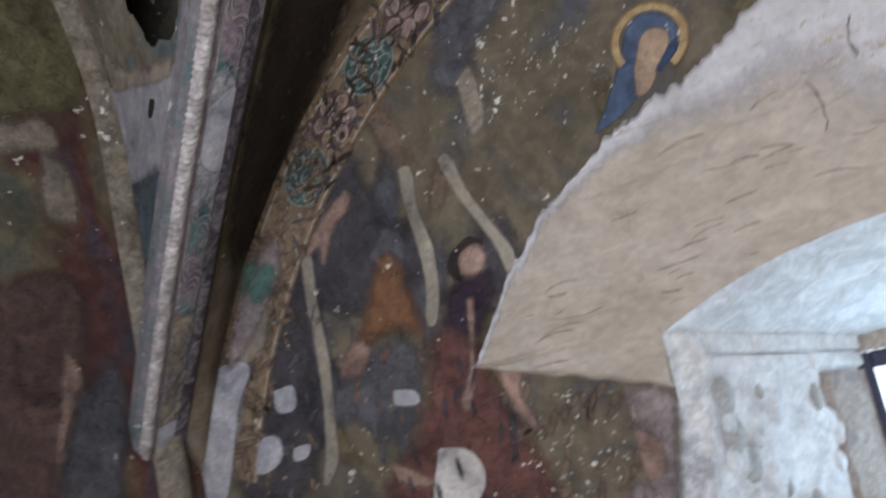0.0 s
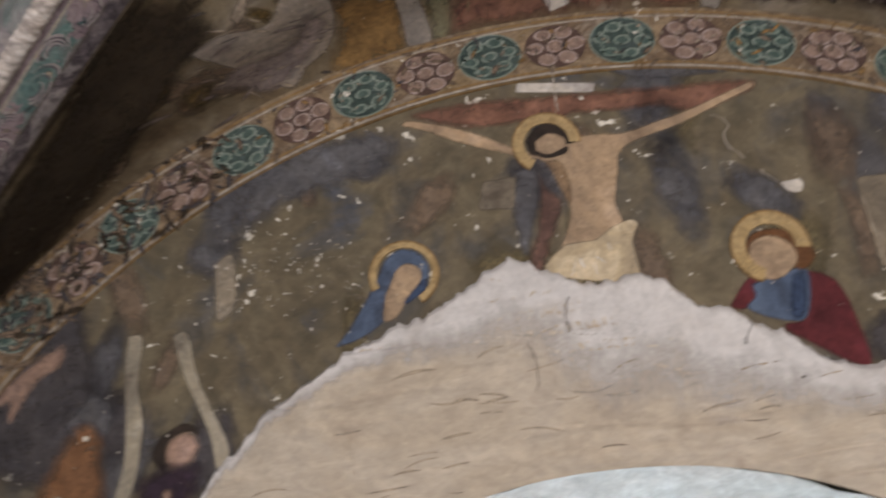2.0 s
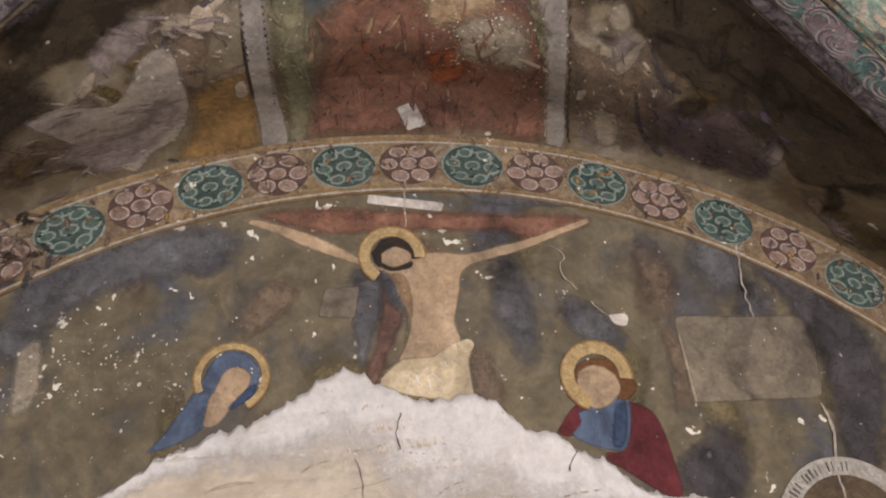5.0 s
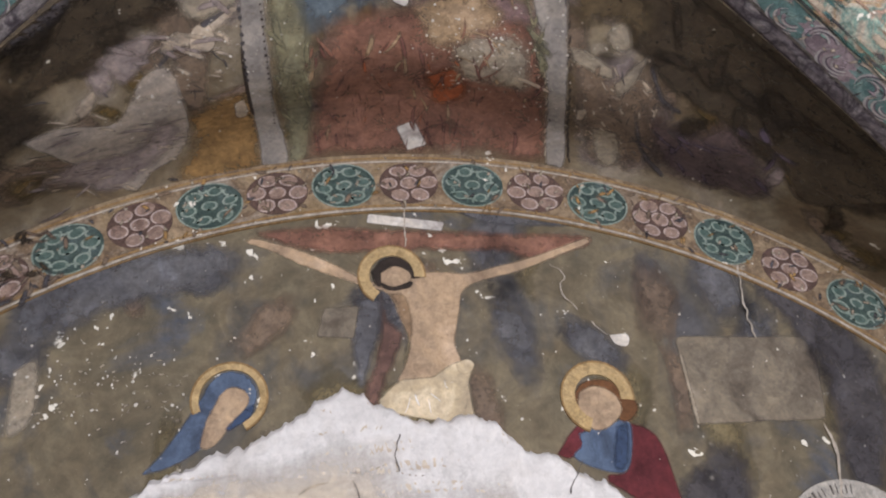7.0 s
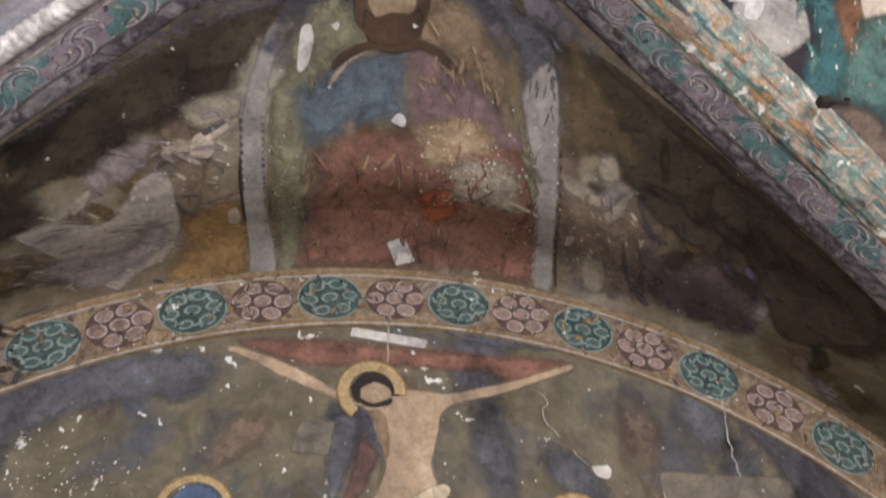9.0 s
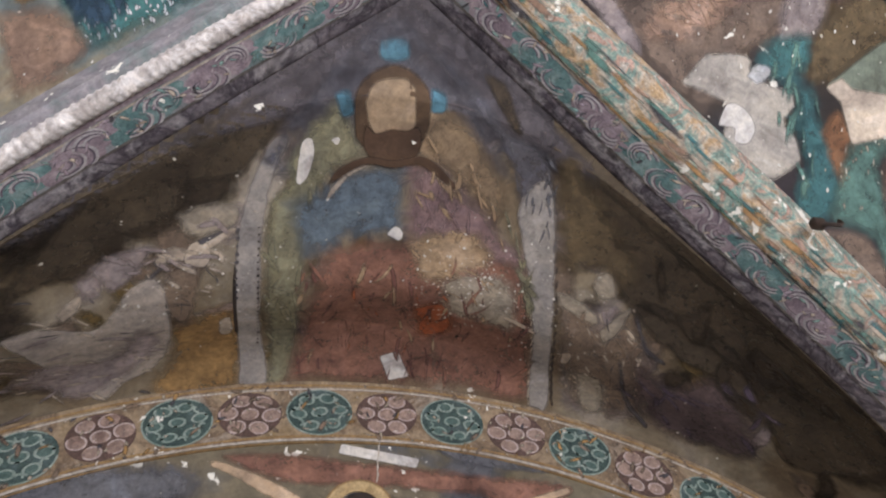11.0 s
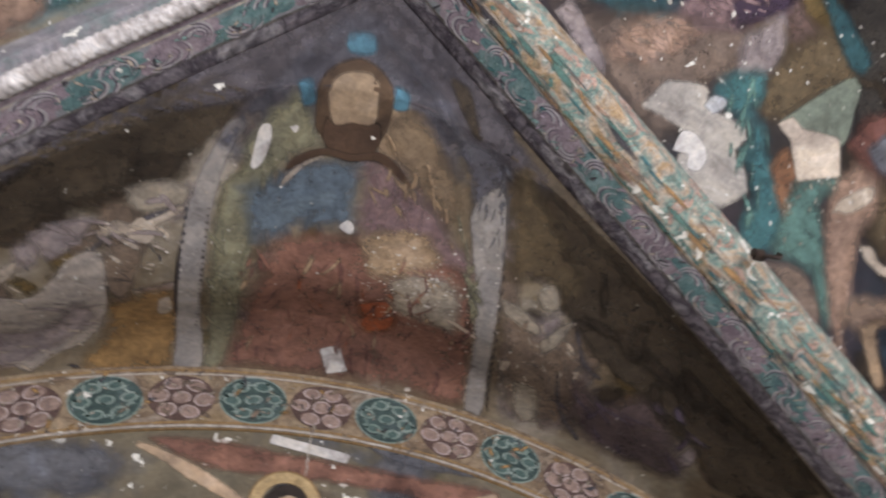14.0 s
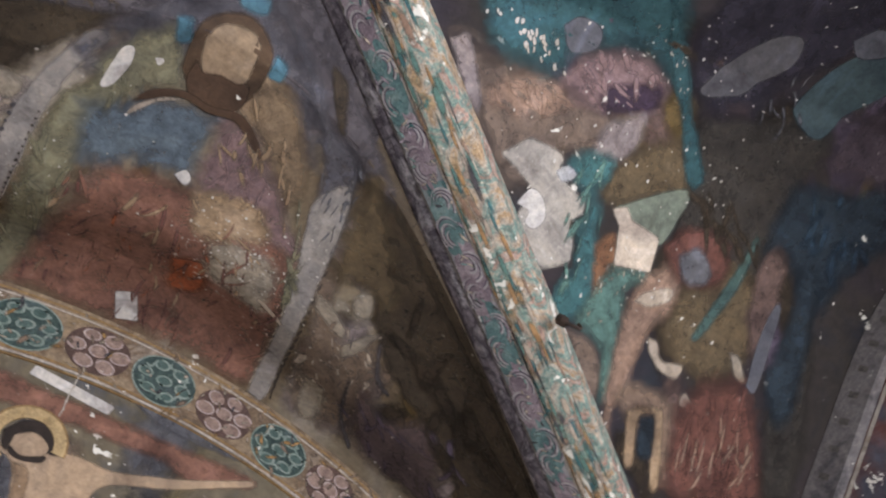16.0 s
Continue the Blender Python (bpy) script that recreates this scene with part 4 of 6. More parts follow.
brush("stroke", "E", "pale2", [(1.380, 1.560), (1.713, 1.521), (1.649, 1.653), (1.635, 1.718), (1.410, 1.716)], 22, 0.012, 0.005, 80)
brush("stroke", "E", "pale2", [(2.175, 1.698), (2.470, 1.643), (2.688, 1.864), (2.253, 1.976)], 14, 0.008, 0.004, 80)
brush("stroke", "E", "rust", [(2.127, 1.820), (2.397, 1.648), (2.713, 1.894), (2.244, 2.009)], 26, 0.07, 0.018, 80)
brush("stroke", "E", "pinkc", [(2.165, 1.867), (2.442, 1.705), (2.713, 1.894), (2.244, 2.009)], 16, 0.06, 0.012, 75)
brush("stroke", "E", "pinkc", [(0.678, 1.353), (0.800, 1.258), (0.978, 1.223), (1.041, 1.261), (0.755, 1.379)], 14, 0.05, 0.012, 20)
brush("stroke", "E", "tealg", [(1.127, 1.403), (1.284, 1.325), (1.462, 1.582), (1.386, 1.764)], 16, 0.05, 0.014, 70)
brush("stroke", "E", "navy", [(2.200, 1.105), (2.442, 0.885), (2.737, 0.916), (2.646, 1.272)], 12, 0.10, 0.03, 50)
brush("stroke", "E", "mauve", [(0.961, 1.202), (1.092, 1.032), (1.333, 1.009), (1.199, 1.188)], 12, 0.07, 0.02, 20)
brush("stroke", "E", "black2", [(1.722, 1.239), (1.959, 1.175), (2.296, 1.289), (1.960, 1.343)], 16, 0.08, 0.02, 40)
brush("stroke", "E", "greyblue", [(1.756, 0.835), (1.839, 0.597), (2.004, 0.786), (1.921, 0.918)], 10, 0.05, 0.012, 40)
paint("lost_plaster_panel", "N", "palelilac", [(2.96, 3.40), (2.62, 3.20), (2.351, 2.98), (2.427, 2.835), (2.575, 2.697), (2.97, 2.86)])
paint("blue_panel", "N", "blue2", [(2.97, 2.86), (2.565, 2.686), (2.737, 2.425), (2.92, 2.39), (2.97, 2.30)])
paint("edge_stone", "N", "pale2", [(2.86, 3.61), (2.87, 3.67), (2.81, 3.41), (2.61, 3.2), (2.39, 3.05), (2.43, 2.99), (2.76, 3.22), (2.94, 3.38)])
paint("rust_mark", "N", "dark", [(2.597, 3.036), (2.559, 2.996), (2.604, 2.961), (2.637, 2.992)])
paint("teal_field", "V", "tealn", [(-1.378, 1.489), (-0.766, 1.377), (-0.873, 1.457), (-0.995, 1.528), (-1.191, 1.613), (-1.258, 1.583), (-1.332, 1.546)])
paint("tan_field", "V", "pinkc", [(-1.527, 1.623), (-1.421, 1.579), (-1.341, 1.569), (-1.255, 1.587), (-1.197, 1.621), (-1.398, 1.730)])
paint("yellow_bit", "V", "ochre2", [(-1.498, 1.527), (-1.409, 1.513), (-1.378, 1.546), (-1.434, 1.574), (-1.484, 1.581)])
brush("stroke", "V", "white2", [(-1.266, 1.552), (-0.881, 1.438), (-0.979, 1.521), (-1.146, 1.603), (-1.229, 1.606)], 60, 0.010, 0.005, 30)
brush("stroke", "V", "navy", [(-1.350, 1.507), (-1.126, 1.461), (-1.137, 1.525), (-1.280, 1.565)], 8, 0.08, 0.03, 30)
paint("yellow_ground", "L", "olive4", [(2.35, 3.84),(2.82, 3.95),(2.86, 3.42),(2.6, 3.21),(2.26, 3.18)])
paint("white_fleck", "L", "paleold", [(2.3, 3.1),(2.56, 3.18),(2.66, 3.05),(2.47, 2.99),(2.28, 2.99)])
paint("white_fleck", "L", "paleold", [(2.53, 3.0),(2.67, 2.94),(2.69, 2.68),(2.51, 2.69)])
paint("red_ground", "L", "mud2", [(2.14, 2.37),(2.58, 2.42),(2.63, 2.04),(2.37, 1.4),(2.02, 1.5)])
paint("pale_figure", "L", "fleshp", [(2.49, 2.05),(2.55, 2.0),(2.59, 1.8),(2.49, 1.75),(2.36, 1.48),(2.43, 1.81)])
paint("blue_ground", "L", "greyblue", [(2.51, 1.85),(2.8, 1.97),(2.67, 1.33),(2.37, 1.4)])
# shaded webbing at the left springing, its shade painted as a dark field
paint("darkened_field", "S", "black2", [(-1.53, 2.04),(-1.37, 2.47),(-1.57, 2.64),(-2.12, 3.07),(-2.61, 3.2),(-2.93, 3.2),(-2.78, 2.84),(-2.38, 2.57),(-1.93, 2.36)])


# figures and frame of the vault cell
# two umber fields carry the shade between the ribs and the frame
paint("darkened_field", "S", "umber2", [(-1.140, 1.923), (-0.901, 1.816), (-0.662, 1.714), (-0.536, 1.733), (-0.630, 1.907), (-0.714, 1.994), (-0.851, 1.996), (-0.909, 2.112), (-1.088, 2.196), (-1.264, 2.298), (-1.472, 2.364)], edge=0.05)
paint("darkened_field", "S", "umber2", [(0.469, 1.785), (0.622, 1.806), (0.972, 1.988), (1.394, 2.145), (1.779, 2.298), (1.907, 2.522), (1.759, 2.850), (1.487, 2.595), (1.114, 2.491), (0.848, 2.304), (0.675, 2.025)], edge=0.05)
paint("grey_shoulder", "S", "bandgrey", [(-0.849, 1.818), (-0.644, 1.706), (-0.448, 1.603), (-0.208, 1.446), (-0.171, 1.487), (-0.292, 1.569), (-0.437, 1.671), (-0.560, 1.763), (-0.652, 1.787)], edge=0.05)
paint("frame_left", "S", "framec", [(-0.69, 3.19), (-0.702, 2.817), (-0.700, 2.425), (-0.692, 2.220), (-0.661, 2.049), (-0.620, 1.920), (-0.576, 1.830), (-0.527, 1.849), (-0.570, 1.959), (-0.595, 2.103), (-0.607, 2.251), (-0.602, 2.490), (-0.606, 2.838), (-0.575, 3.19)])
paint("frame_arch", "S", "arcgrey", [(-0.629, 1.931), (-0.540, 1.786), (-0.438, 1.664), (-0.334, 1.564), (-0.203, 1.483), (-0.093, 1.521), (0.043, 1.581), (0.182, 1.661), (0.278, 1.733), (0.400, 1.756), (0.463, 1.866), (0.533, 2.082), (0.482, 2.180), (0.395, 2.072), (0.329, 1.911), (0.219, 1.757), (0.085, 1.650), (-0.041, 1.583), (-0.184, 1.539), (-0.289, 1.590), (-0.396, 1.683), (-0.491, 1.800), (-0.570, 1.959)])
paint("frame_right", "S", "framec", [(0.693, 3.179), (0.589, 2.704), (0.486, 2.369), (0.413, 2.172), (0.367, 2.027), (0.440, 1.875), (0.526, 2.084), (0.586, 2.342), (0.660, 2.664), (0.781, 3.153)])
paint("frame_edge", "S", "dark", [(-0.709, 2.815), (-0.706, 2.424), (-0.696, 2.425), (-0.695, 2.819)])
paint("frame_edge", "S", "dark", [(0.788, 3.134), (0.667, 2.660), (0.561, 2.210), (0.567, 2.208), (0.676, 2.655), (0.801, 3.130)])
paint("frame_edge", "S", "paleold", [(0.685, 3.182), (0.580, 2.709), (0.477, 2.371), (0.486, 2.369), (0.591, 2.703), (0.698, 3.178)])
paint("pale_arm", "S", "pale2", [(-0.990, 2.319), (-0.932, 2.270), (-0.876, 2.287), (-0.827, 2.256), (-0.720, 2.205), (-0.703, 2.232), (-0.778, 2.288), (-0.837, 2.345), (-0.915, 2.341), (-0.973, 2.363)])
paint("pale_head", "S", "bookpale", [(-0.882, 2.326), (-0.856, 2.267), (-0.806, 2.269), (-0.794, 2.338), (-0.817, 2.376), (-0.873, 2.359)])
paint("robe_line", "S", "dark2", [(-0.837, 2.255), (-0.720, 2.187), (-0.712, 2.203), (-0.818, 2.273)])
paint("robe_line", "S", "dark2", [(-1.094, 2.474), (-0.953, 2.340), (-0.946, 2.357), (-1.082, 2.494)])
paint("robe_pink", "S", "mud", [(-0.944, 2.368), (-0.827, 2.380), (-0.839, 2.528), (-0.891, 2.713), (-0.955, 2.609), (-0.976, 2.472)])
paint("pale_blot", "S", "pale2", [(-1.314, 2.495), (-1.232, 2.419), (-1.236, 2.489), (-1.295, 2.545)])
paint("pale_blot", "S", "pale2", [(-0.766, 2.699), (-0.722, 2.690), (-0.723, 2.822), (-0.768, 2.826)])
paint("cloud", "S", "palecloud", [(-1.493, 2.557), (-1.364, 2.556), (-1.218, 2.634), (-1.122, 2.527), (-1.079, 2.449), (-0.989, 2.400), (-0.949, 2.523), (-0.959, 2.815), (-1.029, 3.008), (-1.149, 3.085), (-1.290, 3.142)])
paint("cloud_core", "S", "lilacgrey", [(-1.540, 2.909), (-1.378, 2.822), (-1.199, 2.886), (-1.054, 2.703), (-0.986, 2.830), (-1.157, 3.046), (-1.350, 3.120)])
paint("haze", "S", "lilacgrey", [(-1.183, 2.304), (-1.093, 2.250), (-0.987, 2.252), (-1.048, 2.373), (-1.142, 2.432)])
paint("wing", "S", "paleold", [(-0.900, 2.127), (-0.798, 2.094), (-0.692, 2.120), (-0.704, 2.194), (-0.818, 2.232), (-0.878, 2.209)])
paint("figure", "S", "mud", [(0.607, 2.378), (0.760, 2.400), (0.839, 2.495), (0.880, 2.335), (1.001, 2.485), (1.138, 2.745), (1.142, 3.020), (0.984, 3.110), (0.820, 3.005)])
paint("pale_head", "S", "paleold", [(0.724, 2.272), (0.748, 2.212), (0.792, 2.208), (0.832, 2.311), (0.772, 2.342)])
paint("pale_arm", "S", "paleold", [(0.604, 2.364), (0.680, 2.369), (0.793, 2.433), (0.794, 2.481), (0.677, 2.444), (0.622, 2.417)])
paint("pale_arm", "S", "paleold", [(0.818, 2.505), (0.862, 2.389), (0.904, 2.339), (0.897, 2.468), (0.857, 2.568)])
paint("pale_blot", "S", "pale2", [(0.724, 2.731), (0.758, 2.698), (0.777, 2.781), (0.748, 2.809)])
paint("pale_blot", "S", "paleold", [(0.812, 2.847), (0.955, 2.855), (1.022, 3.073), (0.927, 3.098)])
paint("robe_line", "S", "dark2", [(0.941, 2.639), (0.955, 2.630), (1.093, 2.918), (1.238, 3.072), (1.223, 3.090), (1.077, 2.945)])
paint("robe_line", "S", "dark2", [(0.927, 2.375), (0.941, 2.369), (1.027, 2.507), (1.112, 2.550), (1.108, 2.573), (1.016, 2.531)])
paint("robe_violet", "S", "emauve2", [(0.969, 2.579), (1.190, 2.696), (1.306, 2.526), (1.504, 2.682), (1.655, 2.953), (1.504, 3.040), (1.285, 3.060), (1.112, 2.900)])
paint("ochre_ground", "S", "ewarm", [(0.466, 1.769), (0.517, 1.756), (0.663, 1.914), (0.845, 2.086), (0.870, 2.230), (0.728, 2.206), (0.593, 2.256)])
paint("shoulder_line", "S", "brown3", [(-0.377, 2.034), (-0.342, 1.966), (-0.246, 1.915), (-0.139, 1.920), (-0.025, 1.892), (0.086, 1.965), (0.112, 2.009), (0.043, 1.972), (-0.041, 1.927), (-0.135, 1.948), (-0.243, 1.943), (-0.322, 1.996)])
paint("neck_line", "S", "pale2", [(-0.382, 2.118), (-0.364, 2.045), (-0.303, 1.979), (-0.233, 1.942), (-0.241, 1.957), (-0.304, 2.003), (-0.346, 2.069)])
paint("robe_pale", "S", "tan", [(-0.034, 2.266), (0.060, 2.204), (0.216, 2.178), (0.300, 2.251), (0.293, 2.332), (0.183, 2.379), (0.110, 2.434), (0.022, 2.403)])
paint("white_flake", "S", "white", [(-0.123, 2.233), (-0.096, 2.198), (-0.066, 2.220), (-0.074, 2.253)])
paint("paper", "S", "white", [(-0.053, 3.039), (0.022, 3.002), (0.087, 3.130), (0.004, 3.160)])
paint("crack_line", "S", "pale2", [(0.425, 2.554), (0.478, 2.567), (0.571, 2.613), (0.572, 2.632), (0.477, 2.593), (0.428, 2.574)])
brush("stroke", "S", "wine2", [(-0.446, 2.655), (0.423, 2.385), (0.648, 3.076), (-0.445, 3.180)], 16, 0.06, 0.012, 85)
brush("stroke", "S", "rust", [(-0.332, 2.327), (0.275, 2.362), (0.545, 3.105), (-0.315, 3.177)], 16, 0.06, 0.012, 85)
brush("stroke", "S", "pale2", [(-0.055, 2.358), (0.423, 2.385), (0.444, 2.580), (0.066, 2.530)], 16, 0.02, 0.005, 25)
brush("stroke", "S", "pale2", [(-1.142, 2.432), (-0.955, 2.393), (-0.956, 2.740), (-1.103, 2.778)], 22, 0.018, 0.006, 30)


def rib_shade_strip(rows, key):
    """Shade painted on the cell where it meets a rib, fading inwards."""
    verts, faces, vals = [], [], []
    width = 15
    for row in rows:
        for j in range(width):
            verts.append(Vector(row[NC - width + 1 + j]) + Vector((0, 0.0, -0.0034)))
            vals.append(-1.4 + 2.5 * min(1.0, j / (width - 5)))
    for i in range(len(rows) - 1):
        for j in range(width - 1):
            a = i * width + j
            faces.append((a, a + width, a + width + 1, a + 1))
    me = bpy.data.meshes.new("rib_shade_strip")
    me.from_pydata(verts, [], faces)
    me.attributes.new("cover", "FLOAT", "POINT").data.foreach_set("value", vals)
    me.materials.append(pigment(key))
    new("rib_shade_strip", me).parent = PAINTINGS["S"]


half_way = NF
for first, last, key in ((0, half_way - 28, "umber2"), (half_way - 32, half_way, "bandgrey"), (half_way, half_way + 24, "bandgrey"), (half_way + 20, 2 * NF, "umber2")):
    rib_shade_strip(grid[first:last + 1].tolist(), key)

# folds, wear and small strokes over the painted fields
brush("stroke", "W", "dark2", [(-2.04, 1.73), (-1.77, 1.57), (-1.63, 0.95), (-2.42, 1.05)], 14, 0.08, 0.02, 85)
brush("stroke", "W", "redbrown", [(-2.51, 1.83), (-2.08, 1.69), (-2.18, 1.4), (-2.6, 1.47)], 14, 0.06, 0.015, 85)
brush("stroke", "W", "mud", [(-3.08, 1.96), (-2.64, 1.86), (-2.81, 1.18), (-3.24, 1.18)], 14, 0.06, 0.02, 80)
brush("stroke", "W", "greyblue", [(-3.02, 2.06), (-2.3, 1.9), (-2.39, 1.07), (-3.24, 1.18)], 20, 0.08, 0.02, 80)
brush("stroke", "W", "paleold", [(-3.02, 2.06), (-2.01, 1.83), (-2.21, 1.05), (-3.24, 1.18)], 24, 0.025, 0.01, 30)
brush("stroke", "W", "paleold", [(-1.77, 1.47), (-1.08, 1.3), (-1.18, 0.92), (-1.64, 0.98)], 30, 0.03, 0.012, 20)
brush("stroke", "W", "mud", [(-1.77, 1.47), (-1.08, 1.3), (-1.18, 0.92), (-1.64, 0.98)], 40, 0.08, 0.03, 60)
brush("stroke", "W", "lilacgrey", [(-1.23, 1.35), (-1.05, 1.31), (-1.16, 0.92), (-1.29, 0.93)], 12, 0.06, 0.03, 80)
brush("stroke", "W", "paleold", [(-1.64, 2.85), (-0.97, 2.83), (-0.94, 2.54), (-1.59, 2.57)], 40, 0.018, 0.006, 10)
brush("stroke", "S", "redbrown", [(-0.46, 2.43), (0.46, 2.32), (0.67, 3.1), (-0.46, 3.18)], 40, 0.09, 0.02, 85)
brush("stroke", "S", "wine2", [(-0.46, 2.43), (0.46, 2.32), (0.67, 3.1), (-0.46, 3.18)], 40, 0.08, 0.02, 85)
brush("stroke", "S", "tan", [(-0.46, 2.43), (0.46, 2.32), (0.67, 3.1), (-0.46, 3.18)], 20, 0.07, 0.022, 80)
brush("stroke", "S", "orange2", [(-0.28, 2.38), (0.17, 2.33), (0.29, 2.94), (-0.23, 3.02)], 14, 0.05, 0.014, 80)
brush("stroke", "S", "tan", [(-0.08, 2.21), (0.28, 2.15), (0.45, 2.5), (0.02, 2.54)], 16, 0.05, 0.015, 30)
brush("stroke", "S", "paleold", [(0.05, 2.4), (0.45, 2.3), (0.53, 2.63), (0.16, 2.8)], 60, 0.018, 0.008, 20)
brush("stroke", "S", "mauve", [(-0.08, 1.94), (0.27, 2.1), (0.43, 2.25), (-0.05, 2.22)], 20, 0.06, 0.015, 70)
brush("stroke", "S", "tan", [(-0.07, 1.94), (0.25, 2.01), (0.39, 2.23), (0.01, 2.2)], 14, 0.05, 0.02, 60)
brush("stroke", "S", "pale2", [(-1.48, 2.5), (-1.05, 2.48), (-0.97, 2.84), (-1.07, 3.14), (-1.63, 3.2)], 40, 0.05, 0.015, 20)
brush("stroke", "S", "lilacgrey", [(-1.48, 2.5), (-1.05, 2.48), (-0.97, 2.84), (-1.07, 3.14), (-1.63, 3.2)], 22, 0.07, 0.03, 20)
brush("stroke", "S", "dark2", [(-1.46, 2.37), (-0.72, 2.22), (-0.72, 3.19), (-1.63, 3.2)], 14, 0.04, 0.014, 30)
brush("stroke", "S", "mud", [(0.64, 2.38), (1.1, 2.6), (1.15, 3.04), (0.83, 3.08)], 20, 0.05, 0.02, 70)
brush("stroke", "S", "pale2", [(0.64, 2.44), (0.92, 2.33), (1.07, 3.04), (0.83, 3.08)], 24, 0.02, 0.01, 50)
brush("stroke", "S", "violet", [(1.03, 2.85), (1.33, 2.48), (1.7, 2.54), (1.66, 2.95), (1.16, 3.08)], 30, 0.08, 0.03, 30)
brush("stroke", "S", "black2", [(0.77, 2.0), (1.68, 2.38), (1.67, 2.67), (1.17, 2.53)], 24, 0.14, 0.07, 40)
brush("stroke", "S", "greyblue", [(0.2, 1.62), (0.46, 1.79), (0.56, 2.18), (0.39, 2.07)], 30, 0.04, 0.015, 80)
brush("stroke", "S", "pale2", [(-0.69, 1.92), (-0.61, 1.93), (-0.57, 3.2), (-0.72, 3.19)], 40, 0.014, 0.006, 30)
brush("stroke", "S", "tan", [(-0.05, 1.78), (0.28, 1.92), (0.37, 2.16), (0.02, 1.98)], 20, 0.06, 0.025, 60)
brush("stroke", "S", "olive3", [(-0.56, 3.18), (-0.59, 2.23), (-0.4, 2.01), (-0.44, 2.38), (-0.47, 3.18)], 26, 0.08, 0.03, 80)
brush("stroke", "S", "olive3", [(0.56, 2.62), (0.37, 2.13), (0.21, 1.94), (0.47, 2.27)], 20, 0.08, 0.03, 80)
brush("stroke", "S", "pale2", [(-1.24, 2.37), (-0.68, 2.27), (-0.67, 2.63), (-1.02, 2.72)], 50, 0.02, 0.006, 30)
brush("stroke", "S", "lilacgrey", [(-1.16, 2.28), (-0.91, 2.19), (-0.68, 2.12), (-0.68, 2.27), (-0.99, 2.44)], 20, 0.07, 0.03, 20)
brush("stroke", "S", "pale2", [(0.67, 2.43), (0.91, 2.37), (1.07, 2.69), (0.89, 3.06)], 26, 0.04, 0.016, 50)
brush("stroke", "S", "dark2", [(0.76, 2.4), (0.96, 2.44), (1.1, 2.78), (0.98, 3.01)], 12, 0.05, 0.008, 70)
brush("stroke", "S", "pale2", [(-1.01, 2.3), (-0.72, 2.29), (-0.71, 2.48), (-0.96, 2.57)], 18, 0.05, 0.02, 40)
brush("stroke", "S", "dark2", [(-1.01, 2.3), (-0.72, 2.29), (-0.71, 2.62), (-1.03, 2.71)], 10, 0.05, 0.008, 60)



def beads(surf, key, points, count, size):
    """Small dark notches along a line, in one mesh."""
    verts, faces = [], []
    for x, y in curve(points, count - 1):
        n0, rr = len(verts), size * random.uniform(0.7, 1.2)
        ring_p = [settle(surf, x + rr * random.uniform(0.7, 1.1) * math.cos(k * math.tau / 8), y + 1.3 * rr * random.uniform(0.7, 1.1) * math.sin(k * math.tau / 8), LIFT[surf]) for k in range(8)]
        if None not in ring_p:
            verts += ring_p
            faces.append(tuple(range(n0, n0 + 8)))
    me = bpy.data.meshes.new("notches")
    me.from_pydata(verts, [], faces)
    me.attributes.new("cover", "FLOAT", "POINT").data.foreach_set("value", [1.0] * len(verts))
    me.materials.append(pigment(key))
    ob = new("notches", me)
    ob.parent = PAINTINGS[surf]
    ob["kind"] = "stuff"


beads("S", "dark", [(-0.619, 2.213), (-0.616, 2.351), (-0.612, 2.557), (-0.618, 2.931)], 24, 0.006)
beads("S", "dark2", [(-0.696, 2.220), (-0.695, 2.372), (-0.694, 2.548)], 10, 0.008)


# ---- wall: haloes, painted ring, cracks, border with medallions ----
M_GOLD = material("ochre_gold", [(0.33, 0.23, 0.11), (0.40, 0.29, 0.15), (0.27, 0.18, 0.08)], 8.0, grime=0.3)
M_RIM = material("dark_ochre_line", [(0.20, 0.12, 0.05), (0.26, 0.17, 0.08)], 8.0)
M_PALE = material("pale_plaster_line", [(0.24, 0.19, 0.14), (0.38, 0.34, 0.29), (0.30, 0.25, 0.20)], 8.0)
M_INK = material("dark_ink", [(0.07, 0.06, 0.055), (0.10, 0.09, 0.08)], 8.0)


def wall_ring(bm, cx, cz, r0, r1, lift, a0=0.0, a1=360.0, n=48, squash=1.0, turn=0.0):
    rows = []
    lift = 0.0105 + (lift - 0.012) * 0.7
    for k in range(n + 1):
        a = radians(a0 + (a1 - a0) * k / n)
        row = []
        for r, y in ((r0, 0), (r0, lift), (r1, lift), (r1, 0)):
            u, v = r * math.cos(a), r * squash * math.sin(a)
            row.append(Vector((cx + u * math.cos(turn) - v * math.sin(turn), WALL - y, cz + u * math.sin(turn) + v * math.cos(turn))))
        rows.append(row)
    return sheet(rows, bm)


WP = PAINTINGS["W"]
for cx, cz, r, w, h0, h1 in ((-0.105, 3.20, 0.150, 0.05, -5, 235), (-0.785, 2.66, 0.150, 0.030, -62, 205), (0.742, 2.60, 0.158, 0.058, -8, 248)):
    link("halo", wall_ring(bmesh.new(), cx, cz, r - w, r, 0.0125, h0, h1), M_GOLD, WP, "worn ochre-gold halo")
    link("halo_rim", wall_ring(bmesh.new(), cx, cz, r - 0.004, r + 0.004, 0.0133, h0, h1), M_RIM, WP)
RING = (1.706, 1.87)
link("roundel_ground", wall_ring(bmesh.new(), *RING, 0.0, 0.27, 0.0120), material("roundel_brown", [(0.07, 0.05, 0.035), (0.11, 0.08, 0.05)], 5.0), WP)
